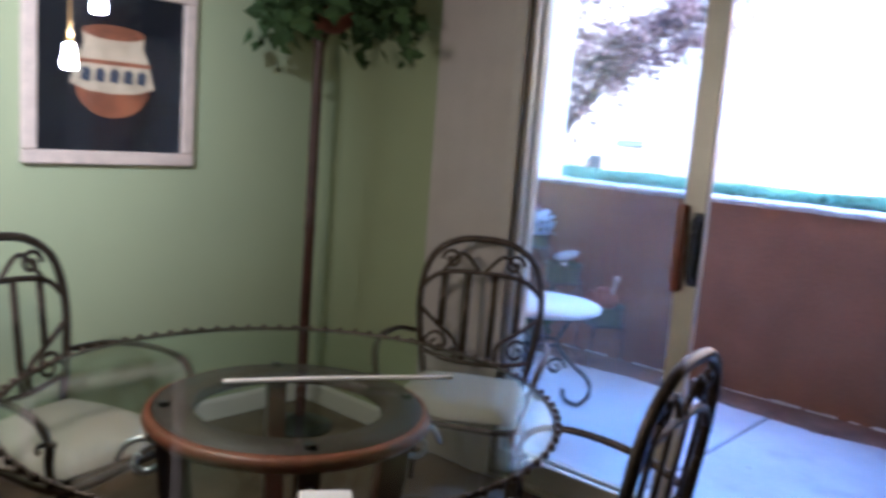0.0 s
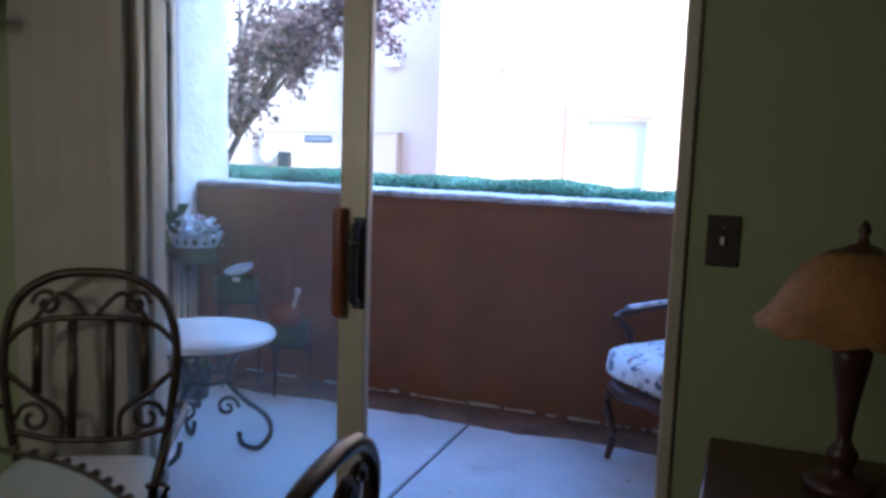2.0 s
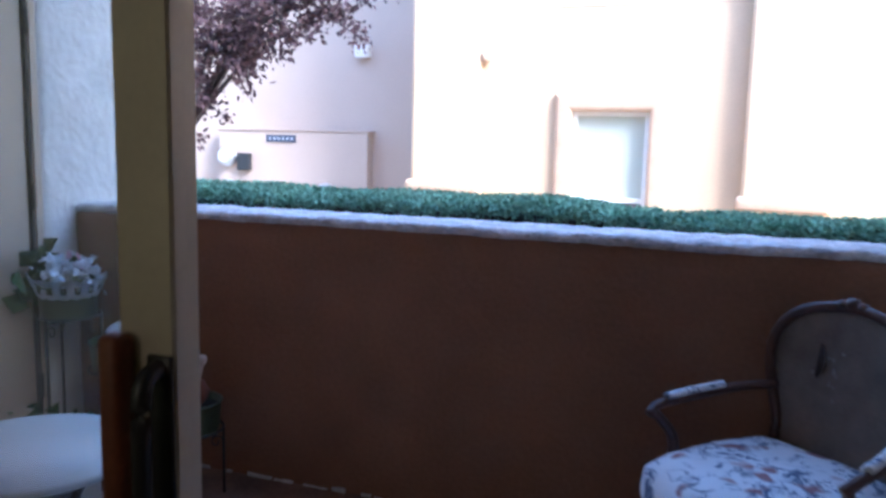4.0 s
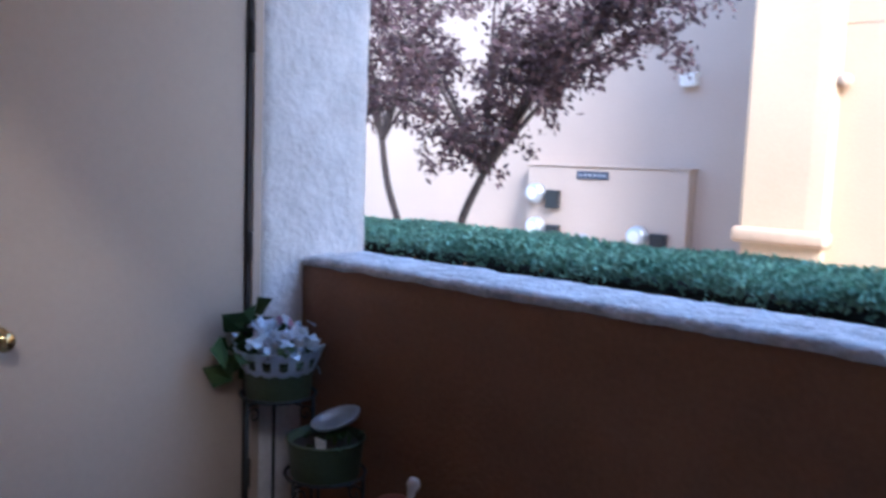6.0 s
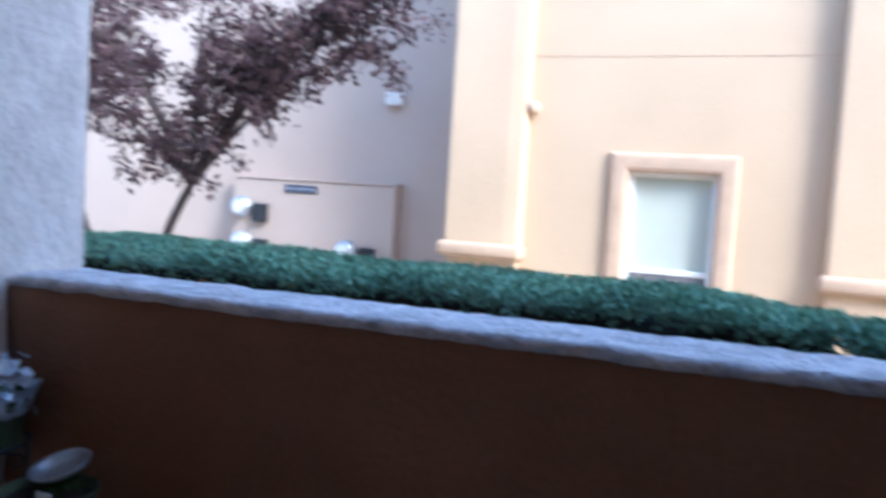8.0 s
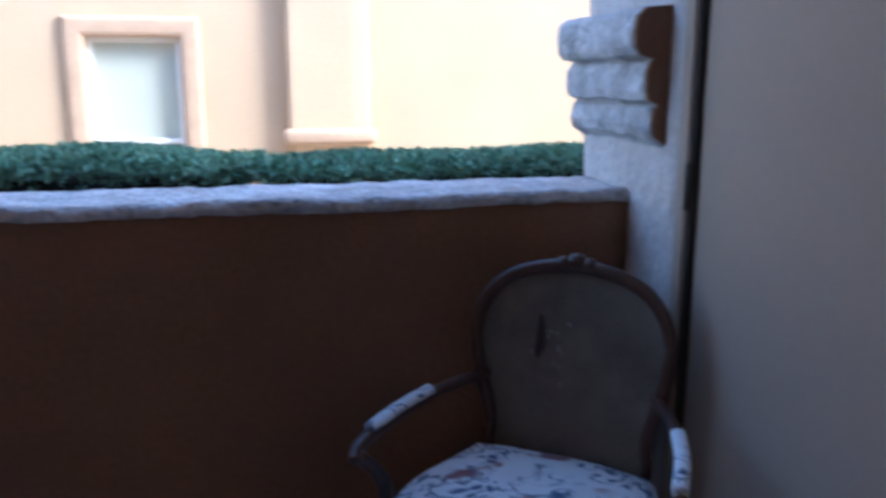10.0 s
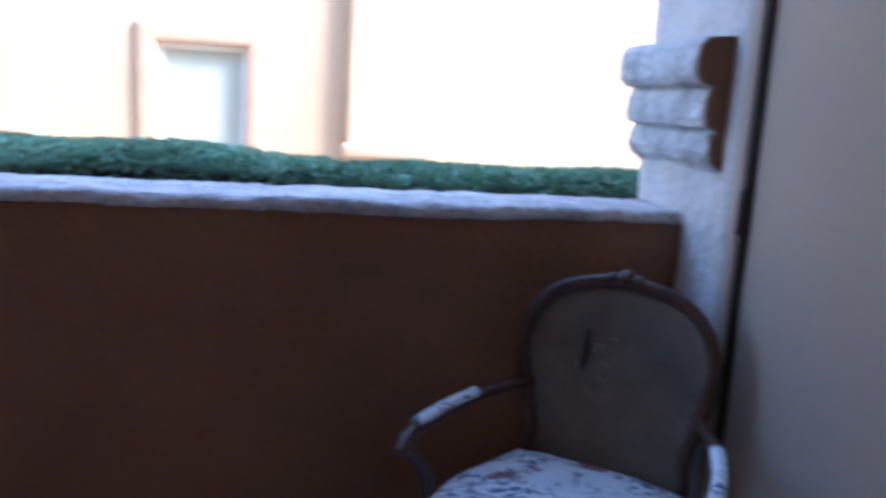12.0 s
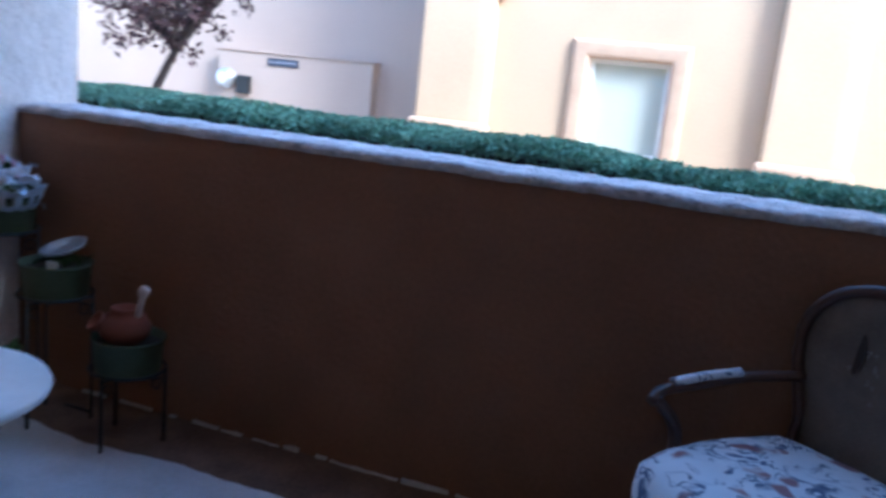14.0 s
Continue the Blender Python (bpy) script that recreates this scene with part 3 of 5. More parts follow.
# corbel of three rolls on the right wall end
prof = [(XR, 1.250), (XR - 0.010, 1.262), (XR - 0.032, 1.275), (XR - 0.040, 1.300), (XR - 0.034, 1.340), (XR - 0.022, 1.352),
        (XR - 0.050, 1.362), (XR - 0.058, 1.385), (XR - 0.058, 1.430), (XR - 0.048, 1.452), (XR - 0.038, 1.458),
        (XR - 0.074, 1.466), (XR - 0.088, 1.485), (XR - 0.092, 1.520), (XR - 0.086, 1.555), (XR - 0.066, 1.574), (XR, 1.580)]
corb = prism(prof, -0.165, 0.312, "y")
for k in range(1, 24):
    bmesh.ops.bisect_plane(corb, geom=corb.verts[:] + corb.edges[:] + corb.faces[:], plane_co=(0, -0.165 + k * 0.02, 0), plane_no=(0, 1, 0))
for v in corb.verts:
    v.co += 0.006 * noise.noise_vector(v.co * 14) + 0.004 * noise.noise_vector(v.co * 45)
wr = bpy.data.objects["wall_right"]
part("corbel", corb, "roughst", wr, "stucco corbel of three stacked rolls")
# the house-facing end is a separate brown face
part("corbel_end", prism([(min(u, XR - 0.001) + 0.004, v) for u, v in prof], -0.182, -0.168, "y"), "terra", wr, "brown end face of the corbel")

structure(obj("patio_ceiling", box(-0.22, XR + 0.22, YO, 0.06, 2.8, 2.95), "terra"), "brown stucco soffit over the patio", "ceiling")
structure(obj("house_wall_west", box(-9, -0.22, -2.2, 0.30, -0.14, 6.0), "tan"), "tan stucco outer wall of the house")
structure(obj("house_wall_east", box(XR + 0.22, 13, YO, 0.30, -0.14, 6.0), "tan"), "tan stucco outer wall of the house")
structure(obj("house_upper_wall", box(-0.22, XR + 0.22, YO, 0.06, 2.95, 6.0), "tan"), "tan stucco upper storey over the patio")
ex = structure(empty("wall_outer_skin"), "tan stucco facing around the patio door")
part("skin", box(0.002, DX0 - 0.052, YO, YO + 0.02, 0.0, 2.8), "tan", ex)
part("skin", box(DX1 + 0.037, XR - 0.002, YO, YO + 0.02, 0.0, 2.8), "tan", ex)

# ---- sliding patio door ----
sd = structure(empty("door_3"), "almond aluminium sliding glass patio door, slid open", "sliding door")
part("door_frame", join(join(box(DX0 - 0.045, DX0, YD - 0.012, YO + 0.03, 0, DZ, 0.004, 1), box(DX1, DX1 + 0.032, YD - 0.012, YO + 0.03, 0, DZ, 0.004, 1)),
                        box(DX0 - 0.045, DX1 + 0.032, YD - 0.012, YO + 0.03, DZ, DZ + 0.03, 0.004, 1)), "alu", sd)
part("track", join(box(DX0, DX1, YD, YO + 0.02, 0.0, 0.018, 0.003, 1), join(box(DX0, DX1, YD + 0.035, YD + 0.041, 0.018, 0.03), box(DX0, DX1, YD + 0.095, YD + 0.101, 0.018, 0.03))), "alu", sd)


def door_panel(name, x0, x1, y, left, right, parent):
    p = box(x0, x0 + left, y - 0.016, y + 0.016, 0.03, DZ - 0.004, 0.004, 1)
    box(x1 - right, x1, y - 0.016, y + 0.016, 0.03, DZ - 0.004, 0.004, 1, p)
    box(x0 + left, x1 - right, y - 0.016, y + 0.016, 0.03, 0.12, 0.004, 1, p)
    box(x0 + left, x1 - right, y - 0.016, y + 0.016, DZ - 0.07, DZ - 0.004, 0.004, 1, p)
    f = part(name, p, "alu", parent)
    g = part("pane", box(x0 + left, x1 - right, y - 0.003, y + 0.003, 0.12, DZ - 0.07), "dusty", f, "slightly dusty clear glass")
    g.visible_shadow = False
    return f


door_panel("fixed_panel", DX0 + 0.002, 2.14, YD + 0.098, 0.03, 0.05, sd)
sp = door_panel("sliding_panel", DX0 + 0.004, 2.170, YD + 0.038, 0.03, 0.083, sd)
hx, hy = 2.150, YD + 0.038 - 0.018
pull = tube([(hx, hy + 0.006, 0.955), (hx, hy - 0.028, 0.965), (hx, hy - 0.036, 1.0), (hx, hy - 0.036, 1.12), (hx, hy - 0.028, 1.165), (hx, hy + 0.006, 1.175)], 0.012, 10)
part("handle", join(pull, box(hx - 0.018, hx + 0.018, hy - 0.004, hy + 0.004, 0.94, 1.19, 0.003)), "black", sp, "black pull handle", True)
part("grip", box(hx - 0.068, hx - 0.036, hy - 0.034, hy + 0.002, 0.915, 1.215, 0.010, 3), "wood", sp, "reddish wooden grip bar", True)

# ---- vertical blind pushed to one side ----
vb = tagged(empty("vertical_blind", pose(0, 0, 0)), "stack of grey-beige vertical blind vanes drawn open beside the patio door", "blind")
part("headrail", box(1.0, 3.02, YD - 0.075, YD - 0.025, 2.12, 2.17, 0.004), "white", vb)
for k in range(11):
    xk = 1.045 + k * 0.0325
    c = prism([(xk - 0.044, -0.003), (xk, 0.004), (xk + 0.044, -0.003), (xk + 0.044, -0.0045), (xk, 0.0025), (xk - 0.044, -0.0045)], 0.03, 2.12, "z")
    bmesh.ops.rotate(c, verts=c.verts, cent=(xk, 0, 0), matrix=Matrix.Rotation(radians(14 + (k % 3) * 3), 3, "Z"))
    bmesh.ops.translate(c, verts=c.verts, vec=(0, YD - 0.055, 0))
    part("vane", c, "vane", vb)

# ---- light switch ----
sw = tagged(empty("light_switch", pose(3.075, YD, 1.197)), "dark bronze light switch plate on the green wall", "switch")
part("plate", box(-0.036, 0.036, -0.007, 0, -0.058, 0.058, 0.003), "plate", sw)
part("toggle", box(-0.005, 0.005, -0.018, -0.007, -0.008, 0.010, 0.002), "white", sw, "pale toggle")
for z in (-0.03, 0.03):
    s = lathe([(0, 0), (0.003, 0), (0.002, 0.0015), (0, 0.002)], 10)
    bmesh.ops.transform(s, matrix=pose(0, -0.007, z, 90, 0, 0), verts=s.verts)
    part("screw", s, "brass", sw)

# ---- framed picture ----
pic = tagged(empty("framed_picture", pose(XI + 0.002, -3.165, 1.52)), "framed picture of a painted pottery jar on black, limed wood frame", "picture")
W2, H2, FW = 0.345, 0.355, 0.052
for a in ((-W2, W2, -H2, -H2 + FW), (-W2, W2, H2 - FW, H2), (-W2, -W2 + FW, -H2 + FW, H2 - FW), (W2 - FW, W2, -H2 + FW, H2 - FW)):
    part("frame_bar", box(0, 0.032, a[0], a[1], a[2], a[3], 0.006, 2), "frame", pic)
part("picture_ground", box(0.0, 0.010, -W2 + FW, W2 - FW, -H2 + FW, H2 - FW), "matb", pic, "black picture ground")


def flat(outline, x, t=0.0012):
    return prism(outline, x, x + t, "x")


def ring_of(cy, cz, ry, rz, n=40, a0=0, a1=360):
    return [(cy + ry * math.cos(radians(a0 + (a1 - a0) * k / (n - 1))), cz + rz * math.sin(radians(a0 + (a1 - a0) * k / (n - 1)))) for k in range(n)]


part("painted_base", flat(ring_of(0.0, -0.05, 0.150, 0.125, 40, 180, 360), 0.0105), "prust", pic)
part("painted_body", flat([(-0.165, -0.03), (-0.172, -0.05), (-0.10, -0.075), (0.0, -0.082), (0.10, -0.075), (0.172, -0.05), (0.165, -0.03), (0.14, 0.06), (0.118, 0.10), (0.125, 0.15), (-0.125, 0.15), (-0.118, 0.10), (-0.14, 0.06)], 0.0122), "pcream", pic)
part("painted_mouth", flat(ring_of(0.0, 0.15, 0.125, 0.028), 0.0138), "prust", pic)
part("painted_band", flat([(-0.15, 0.028), (-0.152, 0.044), (0.152, 0.044), (0.15, 0.028)], 0.0138), "prust", pic)
for k in range(5):
    y0 = -0.13 + k * 0.056
    part("painted_motif", flat([(y0, -0.035), (y0 + 0.036, -0.042), (y0 + 0.04, 0.0), (y0 + 0.02, 0.018), (y0 + 0.004, 0.005)], 0.0138), "pslate", pic)
pg = part("glazing", box(0.0165, 0.0185, -W2 + FW, W2 - FW, -H2 + FW, H2 - FW), "glass", pic, "clear picture glass")
pg.visible_shadow = False


# ---- pendant lamps ----
def pendant(p):
    e = tagged(empty("pendant_lamp", pose(*p)), "small white glass pendant lamp on a brass stem, lit", "lamp", "pendants over the dining table")
    part("shade", lathe([(0, 0.004), (0.009, 0.003), (0.0135, 0.006), (0.0145, 0.014), (0.0125, 0.028), (0.011, 0.036), (0.0105, 0.045), (0.008, 0.054), (0, 0.056)], 20), "shadeg", e, "glowing white glass", True)
    part("stem", lathe([(0, 0.055), (0.008, 0.055), (0.007, 0.075), (0.003, 0.085), (0.003, 0.30), (0, 0.302)], 14), "brass", e, smooth=True)
    part("cord", tube([(0, 0, 0.3), (0, 0, 2.46 - p[2])], 0.0025, 6, n=1), "gap", e)
    part("canopy", lathe([(0, 2.44 - p[2]), (0.045, 2.44 - p[2]), (0.05, 2.459 - p[2]), (0, 2.4595 - p[2])], 20), "brass", e, smooth=True)
    return e


pendant((1.631, -3.969, 1.46))
pendant((1.746, -3.965, 1.565))

# ---- potted plant on a tall pole ----
fp = tagged(empty("plant_stand", pose(0.49, -2.40, 0)), "tall dark pole stand carrying a trailing green plant", "plant stand")
part("base", lathe([(0, 0), (0.15, 0), (0.15, 0.015), (0.06, 0.03), (0.025, 0.06), (0, 0.06)], 28), "ironp", fp, smooth=True)
part("pole", lathe([(0.025, 0.05), (0.023, 0.9), (0.027, 0.92), (0.023, 0.94), (0.022, 1.70), (0.034, 1.75), (0.03, 1.77), (0, 1.775)], 16), "darkwood", fp, smooth=True)
part("dish", lathe([(0, 1.77), (0.09, 1.775), (0.15, 1.82), (0.17, 1.89), (0.165, 1.89), (0.14, 1.83), (0, 1.80)], 28), "terrac", fp, "rust-coloured planter dish", True)
rs = np.random.default_rng(4)
ang, rad = rs.uniform(0, 2 * math.pi, 620), 0.40 * np.sqrt(rs.uniform(0.03, 1, 620))
pz = 2.00 - 0.16 * (rad / 0.40) ** 2 + rs.normal(0, 0.05, 620)
pts = [np.stack([rad * np.cos(ang) * 0.95 + 0.20, rad * np.sin(ang) * 0.6 - 0.08, pz], 1)]
for k in range(26):
    a0, out, drop = rs.uniform(0, 6.28), rs.uniform(0.75, 1.15), rs.uniform(0.06, 0.24)
    run = np.linspace(0, 1, 15)[:, None]
    tip = np.array([0.20 + 0.42 * math.cos(a0) * out, -0.08 + 0.26 * math.sin(a0) * out, 1.90 - drop])
    root = np.array([0.06, -0.04, 1.95])
    vine = root * (1 - run) + tip * run + np.array([0, 0, 0.10]) * np.sin(run * math.pi)
    vine = vine[(vine[:, 0] > -0.27) & (vine[:, 1] < 0.22)]
    if len(vine) > 3:
        part("vine", tube([tuple(v) for v in vine[::3]], 0.003, 5, n=2), "leaf", fp, smooth=True)
        pts.append(vine + rs.normal(0, 0.014, vine.shape))
pts = np.concatenate(pts)
pts = pts[(pts[:, 0] > -0.25) & (pts[:, 1] < 0.2)]
leaves("foliage", pts, 0.080, "leaf", fp, 0.8, 0.85, 8)


# ---- dining chairs ----
def dining_chair(m):
    e = tagged(empty("dining_chair", m), "bronze wrought-iron armchair with scrolled oval back and cream cushion", "chair", "chairs round the dining table")
    hw = 0.245
    for sx in (-1, 1):
        part("leg", tube([(sx * 0.21, -0.2, 0.43), (sx * 0.225, -0.225, 0.30), (sx * 0.215, -0.215, 0.12), (sx * 0.23, -0.245, 0.0)], 0.0115, 8), "iron", e, smooth=True)
        part("leg", tube([(sx * 0.20, 0.2, 0.43), (sx * 0.21, 0.215, 0.28), (sx * 0.215, 0.24, 0.12), (sx * 0.225, 0.28, 0.0)], 0.0115, 8), "iron", e, smooth=True)
        part("arm", tube([(sx * hw, 0.245, 0.62), (sx * 0.275, 0.12, 0.655), (sx * 0.29, -0.05, 0.665), (sx * 0.28, -0.17, 0.645), (sx * 0.262, -0.215, 0.58), (sx * 0.245, -0.20, 0.50), (sx * 0.225, -0.205, 0.43)], 0.0125, 8, flat=0.8), "iron", e, smooth=True)
        sc = [(sx * (0.262 + 0.028 * math.cos(a * 0.7) * (1 - a / 12)), -0.215 + 0.03 * math.sin(a * 0.7) * (1 - a / 12), 0.56 + a * 0.002) for a in range(9)]
        part("arm_scroll", tube(sc, 0.007, 6, n=3), "iron", e, smooth=True)
    part("seat_frame", tube([(-0.215, -0.215, 0.435), (0, -0.235, 0.435), (0.215, -0.215, 0.435), (0.215, 0, 0.435), (0.2, 0.205, 0.435), (0, 0.22, 0.435), (-0.2, 0.205, 0.435), (-0.215, 0, 0.435)], 0.012, 8, True), "iron", e, smooth=True)
    cu = bmesh.new()
    bmesh.ops.create_grid(cu, x_segments=14, y_segments=14, size=0.225)
    for v in cu.verts:
        r = max(abs(v.co.x), abs(v.co.y)) / 0.225
        k = 1 - 0.12 * (abs(v.co.x * v.co.y) / 0.05)
        v.co.x, v.co.y = v.co.x * k, v.co.y * k
        v.co.z = 0.455 + 0.05 * (1 - r ** 4) ** 0.5 + 0.004 * noise.noise(v.co * 12)
    lo = bmesh.ops.extrude_face_region(cu, geom=cu.faces[:])["geom"]
    for v in lo:
        if isinstance(v, bmesh.types.BMVert):
            v.co.z = 0.447
    bmesh.ops.recalc_face_normals(cu, faces=cu.faces[:])
    part("cushion", cu, "cushion", e, "cream seat cushion", True)

    def bk(x, z):
        return (x * 0.94, 0.225 + 0.12 * (z - 0.43), z * 0.985 + 0.006)
    hoop = [bk(-0.20, 0.43), bk(-0.235, 0.60), bk(-0.25, 0.78), bk(-0.215, 0.92), bk(-0.12, 0.99), bk(0, 1.005), bk(0.12, 0.99), bk(0.215, 0.92), bk(0.25, 0.78), bk(0.235, 0.60), bk(0.20, 0.43)]
    part("back_hoop", tube(hoop, 0.0135, 8), "iron", e, smooth=True)
    inner = [bk(-0.245, 0.80), bk(-0.17, 0.86), bk(0, 0.875), bk(0.17, 0.86), bk(0.245, 0.80)]
    part("back_rail", tube(inner, 0.0095, 8), "iron", e, smooth=True)
    part("back_rail", tube([bk(-0.225, 0.55), bk(-0.11, 0.525), bk(0, 0.52), bk(0.11, 0.525), bk(0.225, 0.55)], 0.0095, 8), "iron", e, smooth=True)
    for sx in (-1, 1):
        part("back_brace", tube([bk(sx * 0.245, 0.72), bk(sx * 0.17, 0.66), bk(sx * 0.09, 0.60), bk(sx * 0.085, 0.525)], 0.009, 8), "iron", e, smooth=True)
        part("back_ray", tube([bk(sx * 0.17, 0.86), bk(sx * 0.09, 0.945), bk(sx * 0.012, 0.88)], 0.008, 6), "iron", e, smooth=True)
        scr = [bk(sx * (0.13 + (0.042 - 0.0032 * k) * math.cos(k * 0.75)), 0.915 + (0.042 - 0.0032 * k) * math.sin(k * 0.75)) for k in range(11)]
        part("back_scroll", tube(scr, 0.0075, 6, n=3), "iron", e, smooth=True)
        lw = [bk(sx * (0.165 + (0.05 - 0.0036 * k) * math.cos(k * 0.75)), 0.585 + (0.05 - 0.0036 * k) * math.sin(k * 0.75)) for k in range(11)]
        part("back_scroll", tube(lw, 0.0075, 6, n=3), "iron", e, smooth=True)
        for xx, z0, z1 in ((0.055, 0.525, 0.872), (0.155, 0.655, 0.862)):
            b = tube([bk(sx * xx, z0), bk(sx * xx, z1)], 0.014, 8, n=1, flat=0.45)
            part("back_slat", b, "iron", e, smooth=True)
    return e


def facing(x, y, dx, dy):
    return pose(x, y, 0, 0, 0, math.degrees(math.atan2(dx, -dy)))


chair = dining_chair(facing(1.53, -2.52, 0.5, -0.87))
copy_thing(chair, facing(1.09, -3.725, 0.94, 0.33))
copy_thing(chair, facing(2.375, -3.235, -0.99, -0.125))

# ---- dining table ----
tx, ty = 1.81, -3.51
dt = tagged(empty("dining_table", pose(tx, ty, 0)), "round glass dining table with rope rim on wooden legs", "table")
top = part("tabletop", lathe([(0, 0.738), (0.622, 0.738), (0.628, 0.744), (0.622, 0.75), (0, 0.75)], 64), "tglass", dt, "clear greenish glass")
top.visible_shadow = False
rope = tube([(0.634 * math.cos(a * math.pi / 24), 0.634 * math.sin(a * math.pi / 24), 0.742) for a in range(48)], 0.006, 8, True, 2)
part("rim", rope, "iron", dt, smooth=True)
bead = lathe([(0, -0.011), (0.007, -0.008), (0.0095, 0), (0.007, 0.008), (0, 0.011)], 8)
bead0 = None
for k in range(84):
    a = 2 * math.pi * k / 84
    if bead0 is None:
        bead0 = part("bead", bead, "iron", dt, "polished rope twist", True)
        ob = bead0
    else:
        ob = new("bead", bead0.data)
        ob.parent = dt
    ob.matrix_basis = pose(0.640 * math.cos(a), 0.640 * math.sin(a), 0.745, 40, 25, math.degrees(a))
disc = lathe([(0.225, 0.698), (0.30, 0.695), (0.318, 0.692), (0.325, 0.698), (0.327, 0.706), (0.318, 0.720), (0.315, 0.7255), (0.232, 0.7265), (0.225, 0.722), (0.225, 0.698)], 56)
part("under_ring", disc, "ringwood", dt, "dark wooden ring under the glass", True)
part("disc_edge", lathe([(0.319, 0.688), (0.334, 0.690), (0.340, 0.702), (0.334, 0.716), (0.320, 0.724), (0.3285, 0.706), (0.319, 0.688)], 56), "wood", dt, "reddish wooden edge moulding", True)
for k in range(4):
    a = math.pi / 3 + k * math.pi / 2
    ca, sa = math.cos(a), math.sin(a)
    post = prism([(0.235, 0.697), (0.31, 0.697), (0.30, 0.55), (0.27, 0.30), (0.31, 0.09), (0.36, 0.0), (0.27, 0.0), (0.225, 0.12), (0.20, 0.30), (0.225, 0.55)], -0.024, 0.024, "y")
    bmesh.ops.bevel(post, geom=post.edges[:], offset=0.004, segments=1, affect="EDGES")
    bmesh.ops.rotate(post, verts=post.verts, cent=(0, 0, 0), matrix=Matrix.Rotation(a, 3, "Z"))
    part("leg", post, "darkwood", dt)
    part("leg_scroll", tube([(ca * (0.33 + 0.06 * math.cos(q * 0.8) * (1 - q / 12)), sa * (0.33 + 0.06 * math.cos(q * 0.8) * (1 - q / 12)), 0.60 + 0.06 * math.sin(q * 0.8) * (1 - q / 12)) for q in range(10)], 0.008, 6, n=3), "tin", dt, "silvery scroll", True)
    part("glass_pad", lathe([(0, 0.7262), (0.012, 0.7262), (0.012, 0.7375), (0, 0.7378)], 12, (0.29 * ca, 0.29 * sa, 0)), "black", dt)
part("stretcher", join(box(-0.21, 0.21, -0.014, 0.014, 0.20, 0.235, 0.004), box(-0.014, 0.014, -0.21, 0.21, 0.201, 0.2345, 0.004)), "wood", dt).matrix_basis = pose(0, 0, 0, 0, 0, 60)
tagged(obj("blind_wand", tube([(1.672, -3.610, 0.758), (1.82, -3.355, 0.759), (1.975, -3.110, 0.758)], 0.006, 8), "card", smooth=True), "thin white rod lying across the glass tabletop", "wand")
nb = box(-0.045, 0.045, -0.03, 0.03, 0.751, 0.772, 0.003)
bmesh.ops.transform(nb, matrix=pose(2.326, -3.837, 0, 0, 0, 52), verts=nb.verts)
tagged(obj("small_box", nb, "card"), "small white cardboard box on the glass tabletop", "box")

# ---- side cabinet with table lamp ----
cb = tagged(empty("side_cabinet", pose(3.08, YD - 0.02, 0)), "dark mahogany side cabinet standing against the green wall", "cabinet")
part("top", box(0, 1.05, -0.42, 0, 0.715, 0.745, 0.006, 2), "darkwood", cb)
part("body", box(0.02, 1.03, -0.40, -0.005, 0.07, 0.715, 0.004, 1), "darkwood", cb)
for k in range(2):
    d = part("door", box(0.035 + k * 0.495, 0.515 + k * 0.495, -0.415, -0.401, 0.10, 0.58, 0.004, 1), "darkwood", cb)
    part("knob", lathe([(0, 0), (0.010, 0.002), (0.012, 0.01), (0, 0.016)], 12, (0.49 + k * 0.07, -0.423, 0.4)), "brass", d)
    w = part("drawer", box(0.035 + k * 0.495, 0.515 + k * 0.495, -0.415, -0.401, 0.60, 0.705, 0.004, 1), "darkwood", cb)
    part("knob", lathe([(0, 0), (0.010, 0.002), (0.012, 0.01), (0, 0.016)], 12, (0.275 + k * 0.495, -0.423, 0.67)), "brass", w)
for x0 in (0.03, 0.97):
    for y0 in (-0.39, -0.06):
        part("foot", box(x0, x0 + 0.05, y0, y0 + 0.05, 0, 0.07, 0.004, 1), "darkwood", cb)
tl = tagged(empty("table_lamp", pose(3.335, -2.335, 0.745)), "unlit table lamp with amber glass shade and dark turned base", "lamp")
part("base", lathe([(0, 0), (0.066, 0), (0.070, 0.012), (0.052, 0.022), (0.024, 0.030), (0.020, 0.045), (0.028, 0.060), (0.030, 0.075), (0.020, 0.088), (0.013, 0.100), (0.015, 0.130), (0.023, 0.190), (0.033, 0.245), (0.036, 0.275), (0.030, 0.288), (0.042, 0.296), (0.044, 0.312), (0.030, 0.322), (0.010, 0.34), (0.008, 0.47), (0, 0.47)], 28), "darkwood", tl, "dark turned baluster base", True)
shade = lathe([(0.182, 0.318), (0.184, 0.322), (0.166, 0.342), (0.148, 0.368), (0.130, 0.400), (0.105, 0.436), (0.075, 0.462), (0.052, 0.472), (0.05, 0.468), (0.072, 0.457), (0.101, 0.431), (0.126, 0.396), (0.144, 0.364), (0.162, 0.339), (0.179, 0.318), (0.182, 0.318)], 48)
for v in shade.verts:
    flare = max(0.0, (math.hypot(v.co.x, v.co.y) - 0.12) / 0.06)
    v.co.z += 0.006 * flare * math.cos(12 * math.atan2(v.co.y, v.co.x))
part("shade", shade, "amber", tl, "scalloped amber glass shade", True)
part("finial", lathe([(0.05, 0.469), (0.03, 0.481), (0.012, 0.487), (0.008, 0.501), (0.013, 0.513), (0.007, 0.527), (0, 0.533)], 16), "darkwood", tl, smooth=True)


